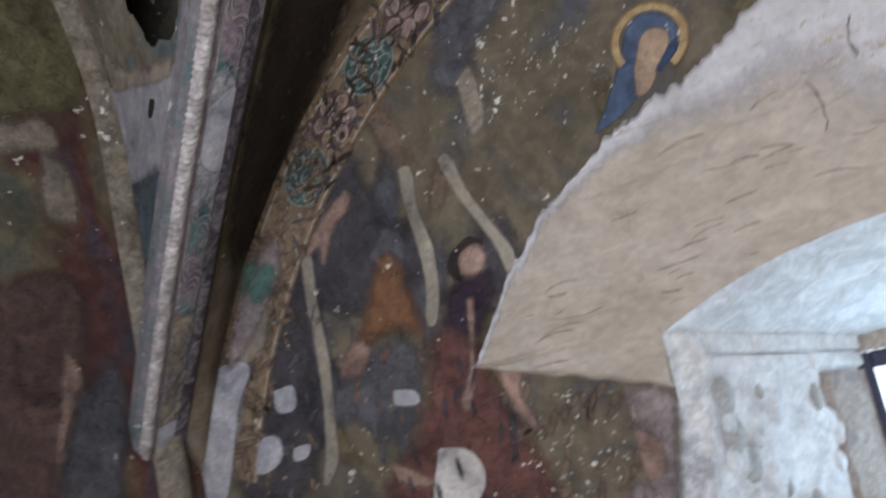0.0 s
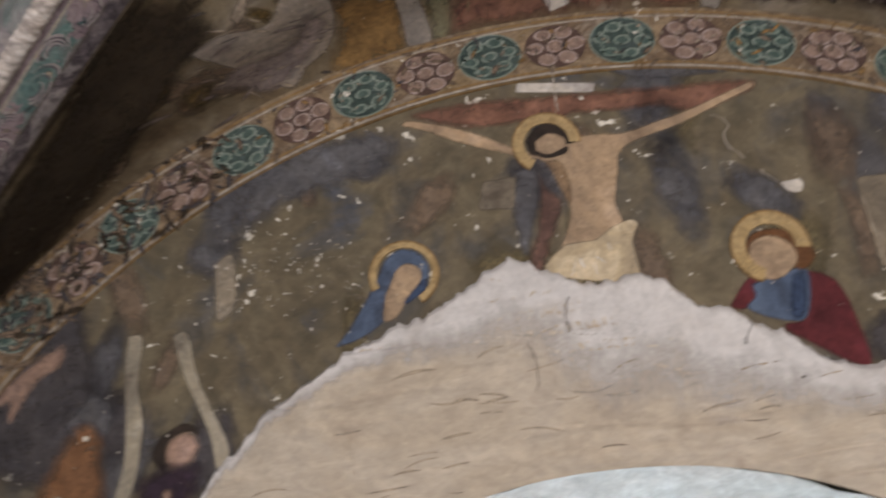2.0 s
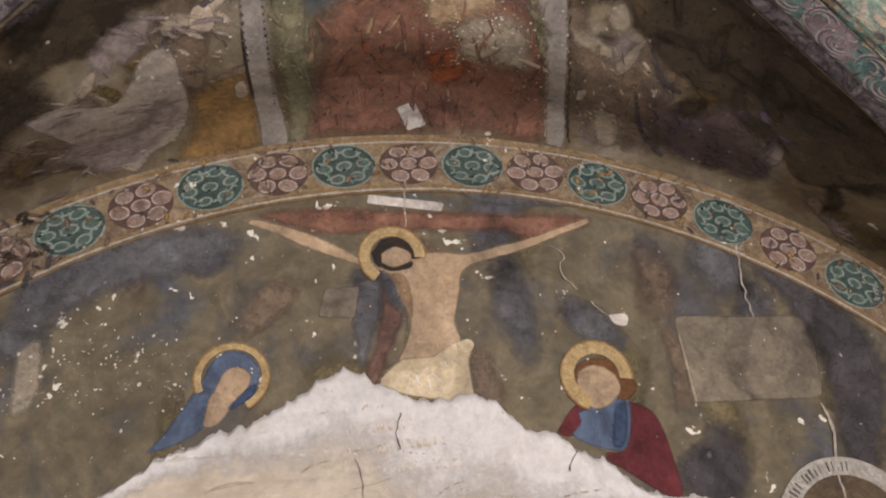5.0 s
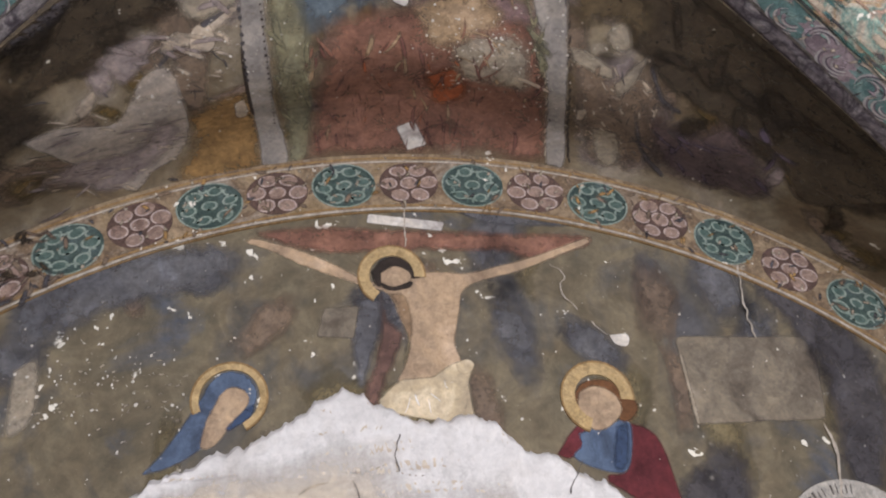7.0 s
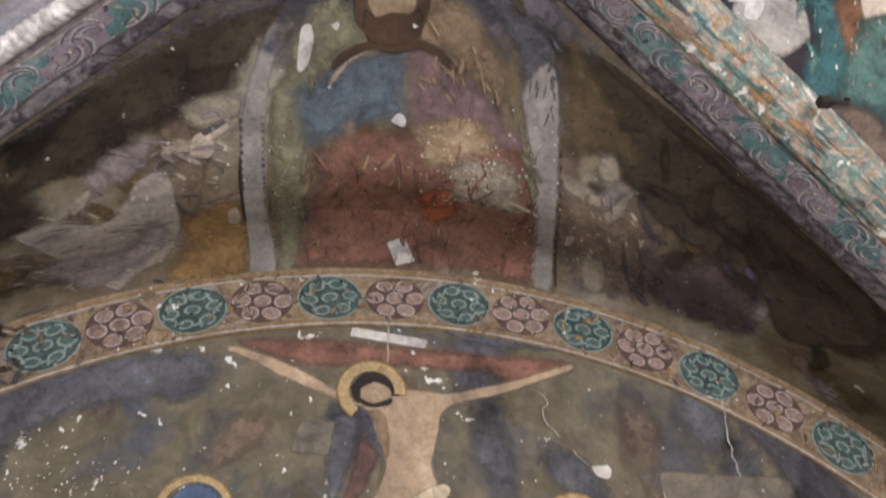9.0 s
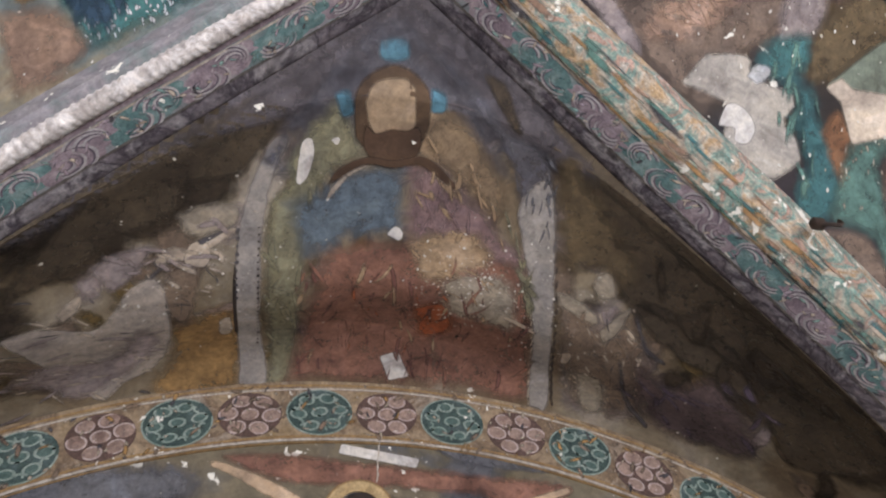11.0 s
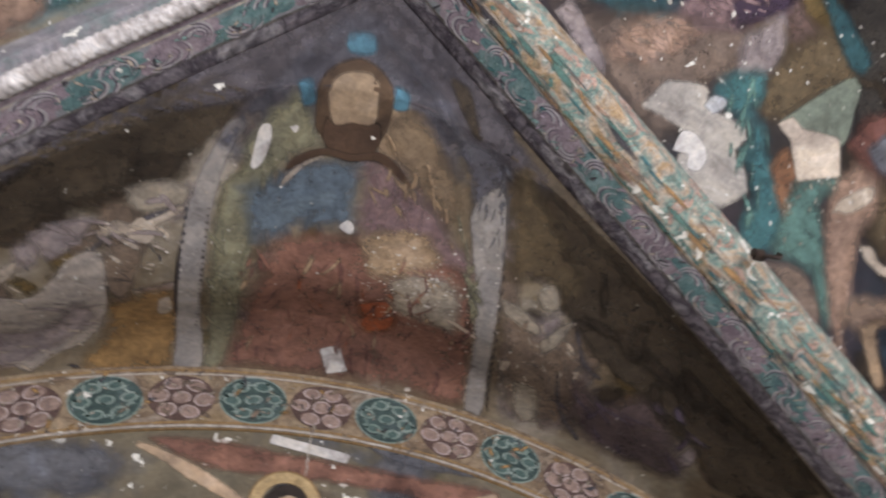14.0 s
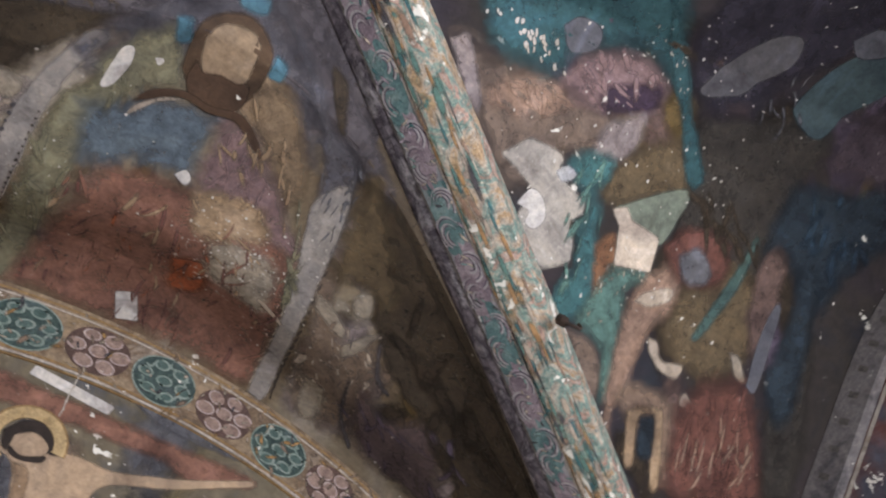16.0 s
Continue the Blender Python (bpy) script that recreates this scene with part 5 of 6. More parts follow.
link("roundel_band", wall_ring(bmesh.new(), *RING, 0.255, 0.33, 0.0128), material("roundel_grey", [(0.30, 0.28, 0.25), (0.36, 0.34, 0.31)], 7.0), WP, "pale round band with dark lettering strokes")
for k in range(34):
    if k % 6 == 5:
        continue
    a = 80 + k * 4.2
    link("lettering_bar", wall_ring(bmesh.new(), *RING, 0.272, 0.272 + random.uniform(0.028, 0.042), 0.0138, a, a + random.uniform(1.0, 2.4), 2), M_INK, WP)
link("roundel_head", wall_ring(bmesh.new(), RING[0] + 0.02, RING[1] + 0.03, 0.0, 0.13, 0.0135, squash=1.25), pigment("fleshp"), WP)


def crack(points, width, mat=M_PALE):
    """A thin jagged line on the wall."""
    pts = curve(points, 30)
    rows = []
    for i, (x, z) in enumerate(pts):
        w = width * (0.5 + 0.9 * abs(noise.noise((x * 30, z * 30, 1)))) * (0.4 if i in (0, 30) else 1)
        j = 0.012 * noise.noise((x * 25, z * 25, 7))
        rows.append([Vector((x - w + j, WALL - 0.0120, z)), Vector((x + w + j, WALL - 0.0120, z))])
    return link("crack", sheet(rows), mat, WP)


crack([(1.568, 3.30), (1.55, 3.221), (1.523, 3.013), (1.53, 2.842)], 0.006)
crack([(0.628, 3.24), (0.689, 3.18), (0.656, 3.108), (0.724, 3.007)], 0.005)
crack([(1.725, 2.434), (1.744, 2.316), (1.706, 2.107), (1.70, 1.75)], 0.008)
crack([(0.775, 2.95), (0.81, 2.90), (0.84, 2.879)], 0.005)
crack([(-0.005, 3.66), (-0.035, 3.463), (-0.029, 3.342)], 0.004)
crack([(0.88, 2.565), (0.906, 2.564), (0.95, 2.558), (0.992, 2.553)], 0.004)

# white flakes lost from the paint, each a small ragged chip
M_CHIP = material("lost_flake", [(0.46, 0.42, 0.36), (0.55, 0.52, 0.47)], 20.0, grime=0.2)


def chips(name, surf, cx, cz, sx, sz, count, size, parent):
    bm = bmesh.new()
    for _ in range(count):
        x, z = random.gauss(cx, sx), random.gauss(cz, sz)
        r = size * random.uniform(0.35, 1.0) ** 2
        st, tilt = random.uniform(0.4, 1.0), random.uniform(0, math.pi)
        ring_v = []
        for k in range(7):
            a = k * math.tau / 7
            q = r * random.uniform(0.55, 1.1)
            u, v = q * math.cos(a), q * st * math.sin(a)
            p = settle(surf, x + u * math.cos(tilt) - v * math.sin(tilt), z + u * math.sin(tilt) + v * math.cos(tilt), LIFT[surf] + 0.001)
            if p is not None:
                ring_v.append(bm.verts.new(p))
        if len(ring_v) == 7:
            bm.faces.new(ring_v)
    ob = link(name, bm, M_CHIP, parent)
    ob["kind"] = "stuff"
    return ob


chips("paint_loss", "W", -1.25, 2.75, 0.28, 0.14, 110, 0.010, WP)
chips("paint_loss", "W", -0.3, 2.9, 0.9, 0.35, 60, 0.007, WP)
chips("paint_loss", "W", 1.3, 2.6, 0.5, 0.35, 45, 0.008, WP)
chips("paint_loss", "W", -2.2, 2.0, 0.5, 0.4, 70, 0.009, WP)
chips("paint_loss", "W", -1.5, 1.15, 0.25, 0.15, 60, 0.012, WP)
chips("paint_loss", "S", 0.25, 2.4, 0.14, 0.12, 170, 0.009, PAINTINGS["S"])
chips("paint_loss", "S", 0.6, 2.6, 0.12, 0.2, 70, 0.008, PAINTINGS["S"])
chips("paint_loss", "S", -0.75, 2.4, 0.25, 0.25, 90, 0.008, PAINTINGS["S"])
chips("paint_loss", "E", 1.2, 1.2, 0.5, 0.35, 220, 0.008, PAINTINGS["E"])
chips("paint_loss", "V", -1.3, 1.1, 0.3, 0.25, 260, 0.007, PAINTINGS["N"])

# border of medallions
border = tagged(new("painted_border"), "arched ochre border with teal and mauve medallions", "border", kind="structure")
A0 = 105.0
bm = wall_ring(bmesh.new(), 0, ARCH_Z, ARCH_R - BORDER, ARCH_R, 0.0125, 90 - 72, 90 + 72, 120)
link("border_ground", bm, M_OCHRE, border)
for r, w, mat in ((ARCH_R - BORDER, 0.012, M_PALE), (ARCH_R - BORDER + 0.018, 0.010, M_RIM), (ARCH_R - 0.05, 0.009, M_PALE), (ARCH_R - 0.03, 0.012, M_RIM), (ARCH_R - BORDER - 0.010, 0.006, M_RIM)):
    link("border_line", wall_ring(bmesh.new(), 0, ARCH_Z, r, r + w, 0.0140, 18, 162, 120), mat, border)
M_TEAL = material("medallion_teal", [(0.028, 0.045, 0.042), (0.045, 0.07, 0.062), (0.07, 0.095, 0.095)], 9.0, grime=0.4, fleck=0.3)
M_TEAL_LINE = material("medallion_pale_teal", [(0.14, 0.19, 0.16), (0.24, 0.28, 0.245)], 12.0, fleck=0.4)
M_TEAL_MID = material("medallion_mid_teal", [(0.05, 0.085, 0.075), (0.085, 0.125, 0.11)], 14.0)
M_MAUVE = material("medallion_mauve", [(0.19, 0.13, 0.105), (0.27, 0.19, 0.155), (0.14, 0.09, 0.075)], 9.0, fleck=0.5)
M_MAUVE_LINE = material("medallion_pale_mauve", [(0.32, 0.24, 0.22), (0.38, 0.31, 0.28)], 12.0)
M_MAUVE_DARK = material("medallion_shadow_brown", [(0.07, 0.045, 0.035), (0.10, 0.06, 0.05)], 12.0)
MID_R = ARCH_R - BORDER / 2 - 0.012
for k in range(-9, 12):
    th = radians(90 - 5.1 * k - 0.075 * max(0, k - 3) ** 2)
    cx, cz = MID_R * math.cos(th), ARCH_Z + MID_R * math.sin(th)
    t0 = th - math.pi / 2
    teal = k % 2 != 0
    med = link("medallion", wall_ring(bmesh.new(), cx, cz, 0.0, 0.150 if teal else 0.142, 0.0150, n=28, squash=0.82, turn=t0), M_TEAL if teal else M_MAUVE_DARK, border, "dark teal medallion with pale curls" if teal else "mauve medallion with rosettes")
    if teal:
        link("rim", wall_ring(bmesh.new(), cx, cz, 0.143, 0.151, 0.0162, n=28, squash=0.82, turn=t0, a0=random.uniform(0, 60), a1=random.uniform(330, 400)), M_TEAL_LINE, med)
    spin = random.uniform(-0.25, 0.25)
    for j in range(7):
        a = spin + j * math.tau / 6
        u, v = (0, 0) if j == 6 else (0.095 * math.cos(a), 0.078 * math.sin(a))
        px, pz = cx + u * math.cos(t0) - v * math.sin(t0), cz + u * math.sin(t0) + v * math.cos(t0)
        sq = random.uniform(0.62, 0.74)
        tw = t0 + random.uniform(-0.3, 0.3)
        rr = random.uniform(0.036, 0.043)
        if teal:
            link("bead", wall_ring(bmesh.new(), px, pz, 0.0, rr - 0.004, 0.0157, n=14, squash=sq, turn=tw), M_TEAL_MID, med)
            link("curl", wall_ring(bmesh.new(), px, pz, rr - 0.012, rr, 0.0165, a0=random.choice((0, 0, 60)) + 40 * j, a1=390 + 40 * j, n=18, squash=sq, turn=tw), M_TEAL_LINE, med)
        else:
            link("rosette", wall_ring(bmesh.new(), px, pz, 0.0, rr + 0.004, 0.0160, n=14, squash=sq + 0.08, turn=tw), M_MAUVE, med)
            link("curl", wall_ring(bmesh.new(), px, pz, rr - 0.005, rr + 0.004, 0.0170, a0=50 * j, a1=50 * j + random.uniform(220, 330), n=14, squash=sq + 0.08, turn=tw), M_MAUVE_LINE, med)
    if teal:  # scrolls along the edge, between the beads
        for j in range(6):
            a = spin + (j + 0.5) * math.tau / 6
            u, v = 0.112 * math.cos(a), 0.092 * math.sin(a)
            link("scroll_end", wall_ring(bmesh.new(), cx + u * math.cos(t0) - v * math.sin(t0), cz + u * math.sin(t0) + v * math.cos(t0), 0.010, 0.020, 0.0160, a0=math.degrees(a) + 60, a1=math.degrees(a) + 250, n=8, turn=t0), M_TEAL_LINE, med)

LIFT["W"] = 0.0150
arc_out = [(r * math.cos(radians(a)), ARCH_Z + r * math.sin(radians(a))) for r, span in ((ARCH_R - 0.02, range(25, 156, 5)), (ARCH_R - BORDER + 0.02, range(155, 24, -5))) for a in span]
for key, n, ln, wd in (("ochre2", 90, 0.035, 0.012), ("paleold", 150, 0.022, 0.009), ("mud", 110, 0.04, 0.014), ("pale2", 70, 0.016, 0.007), ("dark2", 70, 0.03, 0.010)):
    brush("wear", "W", key, arc_out, n, ln, wd, 60, 1.0, border)
# the foot of the border is almost worn away
arc_foot = [(r * math.cos(radians(a)), ARCH_Z + r * math.sin(radians(a))) for r, span in ((ARCH_R + 0.01, range(132, 163, 3)), (ARCH_R - BORDER - 0.02, range(162, 131, -3))) for a in span]
for key, n, ln, wd in (("mud", 130, 0.10, 0.022), ("dark2", 16, 0.05, 0.012), ("paleold", 30, 0.03, 0.012)):
    brush("wear", "W", key, arc_foot, n, ln, wd, 60, 1.0, border)
# mud and dark strokes that dim the medallions on the left
arc_left = [(r * math.cos(radians(a)), ARCH_Z + r * math.sin(radians(a))) for r, span in ((ARCH_R, range(116, 138, 3)), (ARCH_R - BORDER, range(137, 115, -3))) for a in span]
for key, n, ln, wd in (("mud", 60, 0.06, 0.016), ("dark2", 60, 0.05, 0.014), ("black2", 40, 0.06, 0.016)):
    brush("wear", "W", key, arc_left, n, ln, wd, 60, 1.0, border)
LIFT["W"] = 0.0178
paint("lost_plaster", "W", "white2", [(-3.36, 1.75),(-3.13, 1.85),(-3.09, 1.77),(-3.21, 1.52),(-3.37, 1.34),(-3.47, 1.18),(-3.64, 1.2),(-3.52, 1.45)])
paint("lost_plaster", "W", "tealg", [(-2.99, 2.32),(-2.79, 2.31),(-2.78, 2.21),(-2.89, 2.12),(-3.03, 2.11)])
paint("lost_plaster", "W", "paleold", [(-3.02, 2.06),(-2.87, 2.08),(-2.95, 1.9),(-3.12, 1.82)])
paint("lost_plaster", "W", "palelilac", [(-3.325, 1.848), (-3.104, 1.847), (-3.068, 1.782), (-3.188, 1.617), (-3.386, 1.172), (-3.624, 1.202), (-3.434, 1.616)])
paint("lost_plaster", "W", "palelilac", [(-2.942, 1.666), (-2.821, 1.666), (-2.834, 1.562), (-2.939, 1.564)])
paint("lost_plaster", "W", "palelilac", [(-3.145, 1.293), (-3.079, 1.441), (-2.970, 1.441), (-2.975, 1.336), (-3.081, 1.284)])
paint("lost_plaster", "W", "palelilac", [(-2.887, 1.377), (-2.790, 1.379), (-2.817, 1.323), (-2.895, 1.318)])
paint("pale_mark", "W", "lilacgrey", [(-3.011, 2.178), (-2.791, 2.386), (-2.758, 2.260), (-2.915, 2.038), (-3.062, 1.897), (-3.216, 1.811), (-3.131, 2.000)])
paint("green_mark", "W", "tealg", [(-2.982, 2.215), (-2.850, 2.299), (-2.791, 2.240), (-2.860, 2.141), (-2.964, 2.108)])
paint("fold_pale", "W", "fleshp", [(-2.539, 1.731), (-2.389, 1.808), (-2.345, 1.731), (-2.431, 1.642), (-2.541, 1.655)])
paint("robe_line", "W", "palelilac", [(-2.268, 1.544), (-2.167, 1.525), (-2.152, 1.466), (-2.270, 1.477)])
paint("lost_plaster", "W", "fleshp", [(-1.749, 1.544), (-1.626, 1.507), (-1.660, 1.429), (-1.621, 1.279), (-1.651, 1.265), (-1.719, 1.404)])
paint("lime_spill", "W", "limec", [(-1.017, 1.534), (-0.880, 1.477), (-1.000, 0.876), (-1.111, 0.699), (-1.140, 0.872), (-1.045, 1.247), (-1.025, 1.420)])
paint("bare_patch", "W", "lilacgrey", [(-1.242, 1.373), (-1.054, 1.315), (-1.072, 1.165), (-1.138, 0.893), (-1.235, 0.970), (-1.222, 1.189)])
paint("bare_patch", "W", "fleshp", [(-1.230, 1.202), (-1.144, 1.143), (-1.143, 1.023), (-1.229, 0.992), (-1.245, 1.104)])
# dark strip along the upper left edge of the border
paint("darkened_field", "W", "black2", [(-2.11, 3.41),(-1.86, 3.36),(-2.32, 3.12),(-2.76, 2.67),(-2.8, 2.78),(-2.42, 3.15)])

# ---- repair plaster round the window niche ----
TOP = [(-1.87, 1.55), (-1.77, 1.67), (-1.6, 1.91), (-1.44, 2.08), (-1.29, 2.19), (-1.02, 2.36), (-0.6, 2.51), (-0.44, 2.63), (-0.34, 2.68), (-0.21, 2.62), (-0.03, 2.53), (0.2, 2.54), (0.28, 2.52), (0.4, 2.39), (0.56, 2.34), (0.91, 2.09), (1.1, 2.07), (1.29, 2.05), (1.46, 1.83), (1.75, 1.4)]


def top_edge(x):
    return float(np.interp(x, [p[0] for p in TOP], [p[1] for p in TOP])) + 0.022 * noise.noise((x * 9, 0, 4)) + 0.02 * noise.noise((x * 26, 0, 9)) + 0.012 * noise.noise((x * 70, 0, 3))


def low_edge(x):
    if abs(x) < NICHE_W:
        return niche_top(x) - 0.002
    return 1.33 + 0.22 * (abs(x) - NICHE_W) / 0.8 + 0.02 * noise.noise((x * 8, 2, 0))


def relief(x, z):
    course = (z * 10.5 + 0.5 * noise.noise((x * 1.5, z * 2, 5))) % 1.0
    groove = max(0.0, 1 - abs(course - 0.5) / 0.12) * max(0.0, 0.35 + noise.noise((x * 2.6, z * 5, 2)))
    return 0.020 * noise.noise((x * 3, z * 3, 0)) + 0.010 * noise.noise((x * 6.5, z * 8, 3)) - 0.03 * groove + 0.006 * noise.noise((x * 11, z * 17, 8)) + 0.003 * noise.noise((x * 31, z * 40, 8))


xs = [-1.86 + 3.6 * i / 420 for i in range(421)]
rows = []
for x in xs:
    lo, hi = low_edge(x), max(low_edge(x) + 0.01, top_edge(x))
    row = []
    for j in range(61):
        f = j / 60
        z = lo + (hi - lo) * f
        rise = min(1.0, (1 - f) * (hi - lo) / 0.02, f * (hi - lo) / (0.02 if abs(x) > NICHE_W else 0.07))
        row.append(Vector((x, WALL - 0.004 - max(0.0, (0.026 + relief(x, z)) * rise), z)))
    rows.append(row)
patch = tagged(link("trim_repair_plaster", sheet(rows), M_PLASTER, smooth=True), "rough beige repair plaster with brick courses showing through", "plaster", kind="structure")
M_FRESH = material("fresh_white_plaster", [(0.50, 0.48, 0.47), (0.56, 0.54, 0.53), (0.47, 0.44, 0.42)], 3.0, bump=0.4, grime=0.2, cover=True, wear=0.45, mottle=0.15)
verts, faces, vals = [], [], []
for i, x in enumerate(xs):
    hi = max(low_edge(x) + 0.01, top_edge(x))
    band = min(hi - low_edge(x), 0.09 + 0.62 * math.exp(-((x - 0.1) / 0.75) ** 2))
    for j in range(31):
        f = j / 30
        z = hi - band * f
        rise = min(1.0, (hi - z) / 0.02)
        verts.append(Vector((x, WALL - 0.0065 - max(0.0, (0.027 + relief(x, z)) * rise), z)))
        vals.append(max(-1.0, min(1.0, 1.0 - 1.15 * f)))
for i in range(len(xs) - 1):
    for j in range(30):
        a = i * 31 + j
        faces.append((a, a + 31, a + 32, a + 1))
me = bpy.data.meshes.new("fresh_coat")
me.from_pydata(verts, [], faces)
me.attributes.new("cover", "FLOAT", "POINT").data.foreach_set("value", vals)
me.materials.append(M_FRESH)
for f in me.polygons:
    f.use_smooth = True
fresh = new("fresh_coat", me)
fresh.parent = patch
TREES["P"], LIFT["P"] = tree_of(patch), 0.0035
PAINTINGS["P"] = patch
REACH = [(-1.6, 1.75), (-1.2, 2.1), (-0.4, 2.4), (0.4, 2.3), (1.2, 1.9), (1.3, 1.6), (0.9, 1.75), (0, 1.85), (-0.9, 1.65), (-1.5, 1.5)]
for key, n, ln, wd in (("brickline", 44, 0.10, 0.007), ("brickdark", 9, 0.05, 0.003)):
    brush("course_mark", "P", key, REACH, n, ln, wd, 4, 0.16)
for pts in ([(-0.101, 2.502), (-0.129, 2.412), (-0.122, 2.322)], [(0.62, 2.33), (0.57, 2.25), (0.55, 2.2)], [(-0.3, 2.3), (-0.27, 2.2), (-0.28, 2.1)]):
    c = crack(pts, 0.003, M_INK)
    c.parent = patch
    c.location.y = -0.03
for x, z, r in ((-0.05, 2.31, 0.008), (0.75, 2.05, 0.022), (1.2, 1.93, 0.02), (-0.5, 2.2, 0.006)):
    hole = wall_ring(bmesh.new(), x, z, 0, r, 0.042, n=9, squash=0.6)
    link("pit", hole, M_INK, patch)

# impost course and stones at the jamb
for sgn in (-1, 1):
    for row_k, (z0, z1) in enumerate(((1.36, 1.435), (1.445, 1.53))):
        f0 = 0.0
        while f0 < 0.95:
            f1 = min(1.0, f0 + random.uniform(0.28, 0.5))
            bm = bmesh.new()
            corners = []
            for f in (f0 + 0.008, f1 - 0.008):
                for z in (z0, z1):
                    bx, bz = back(sgn * NICHE_W, z)
                    x = sgn * NICHE_W + (bx - sgn * NICHE_W) * f
                    corners.append((x, WALL + 0.8 * f, z + (bz - z) * f))
            inner_v = [bm.verts.new((x - sgn * (0.028 + random.uniform(0, 0.012)), y, z)) for x, y, z in corners]
            outer_v = [bm.verts.new((x + sgn * 0.05, y, z)) for x, y, z in corners]
            for q in ((0, 1, 3, 2),):
                bm.faces.new([inner_v[i] for i in q])
            for i, j in ((0, 1), (1, 3), (3, 2), (2, 0)):
                bm.faces.new((inner_v[i], inner_v[j], outer_v[j], outer_v[i]))
            bmesh.ops.bevel(bm, geom=bm.edges[:], offset=0.006, segments=2, affect="EDGES")
            link("stone", bm, M_LIME, bpy.data.objects["trim_niche_splay"])
            f0 = f1
M_GREYCHIP = material("grey_under_plaster", [(0.36, 0.35, 0.32), (0.43, 0.42, 0.40)], 9.0, mottle=0.4)
for k in range(26):  # lumps and losses of limewash on the jamb
    f, z, r = random.uniform(0.05, 0.9), random.uniform(0.6, 1.28), random.uniform(0.02, 0.06)
    bm = bmesh.new()
    bx, bz = back(-NICHE_W, z)
    base = Vector((-NICHE_W + (bx + NICHE_W) * f, WALL + 0.8 * f, z + (bz - z) * f))
    along = Vector((bx + NICHE_W, 0.8, 0)).normalized()
    face_n = Vector((along.y, -along.x, 0))
    outer_v = []
    for lift, q in ((0.0, 1.0), (0.014, 0.62)):
        outer_v.append([bm.verts.new(base + face_n * (lift + 0.004) + along * (r * q * math.cos(a * math.tau / 10) * (1 + 0.3 * noise.noise((k, a, 1)))) + Vector((0, 0, 1.5 * r * q * math.sin(a * math.tau / 10)))) for a in range(10)])
    for a in range(10):
        bm.faces.new((outer_v[0][a], outer_v[0][(a + 1) % 10], outer_v[1][(a + 1) % 10], outer_v[1][a]))
    bm.faces.new(outer_v[1])
    link("lime_lump", bm, M_LIME if k % 3 else M_GREYCHIP, bpy.data.objects["trim_niche_splay"], smooth=True)

M_BARE = material("bare_brown_plaster", [(0.26, 0.21, 0.17), (0.33, 0.28, 0.24), (0.20, 0.16, 0.15)], 5.0, grime=0.4, mottle=0.4)
for sgn in (-1, 1):
    rows = []
    for i in range(13):
        row = []
        for j in range(25):
            z = 0.36 + 0.98 * j / 24
            f0 = 0.74 + 0.05 * noise.noise((z * 6, sgn, 3)) + 0.03 * noise.noise((z * 17, sgn, 5))
            f = f0 + (0.995 - f0) * i / 12
            bx, bz = back(sgn * NICHE_W, z)
            x = sgn * NICHE_W + (bx - sgn * NICHE_W) * f
            row.append(Vector((x - sgn * (0.026 if 0 < i else 0.0), WALL + 0.8 * f, z + (bz - z) * f)))
        rows.append(row)
    link("bare_reveal", sheet(rows), M_BARE, bpy.data.objects["trim_niche_splay"], "bare brown plaster beside the window", smooth=True)

# window at the back of the niche
win = tagged(new("window_1"), "small dark-framed window at the back of the splay", "window", kind="structure")
M_FRAME = material("dark_blue_wood", [(0.03, 0.035, 0.06), (0.045, 0.05, 0.08)], 10.0, rough=0.6)
W_Y, W_X0, W_X1, W_Z0, W_Z1 = WALL + 0.8, -0.41, 0.51, 0.35, 1.24
for x0, x1, z0, z1 in ((W_X0, W_X0 + 0.06, W_Z0, W_Z1), (W_X1 - 0.06, W_X1, W_Z0, W_Z1), (W_X0 + 0.06, W_X1 - 0.06, W_Z1 - 0.07, W_Z1), (W_X0 + 0.06, W_X1 - 0.06, W_Z0, W_Z0 + 0.06), (0.03, 0.07, W_Z0 + 0.06, W_Z1 - 0.07)):
    bm = block(bmesh.new(), x0, x1, W_Y - 0.01, W_Y + 0.05, z0, z1)
    bmesh.ops.bevel(bm, geom=bm.edges[:], offset=0.006, segments=1, affect="EDGES")
    link("window_frame", bm, M_FRAME, win)
bm = block(bmesh.new(), -1.1, W_X0, W_Y + 0.06, W_Y + 0.1, 0.35, 1.9)
block(bm, W_X1, 1.1, W_Y + 0.06, W_Y + 0.1, 0.35, 1.9)
block(bm, W_X0, W_X1, W_Y + 0.06, W_Y + 0.1, W_Z1, 1.9)
tagged(link("wall_outer", bm, M_STONE), "plain outer face round the window", "wall", kind="structure")

glow = bpy.data.materials.new("bright_sky")
glow.use_nodes = True
glow.node_tree.nodes["Principled BSDF"].inputs["Emission Color"].default_value = (0.85, 0.93, 1.0, 1)
glow.node_tree.nodes["Principled BSDF"].inputs["Emission Strength"].default_value = 2.5
tagged(link("backdrop", block(bmesh.new(), -2.5, 2.5, 6.0, 6.05, -1.0, 3.0), glow), "bright overcast sky outside the window", "sky", kind="structure")

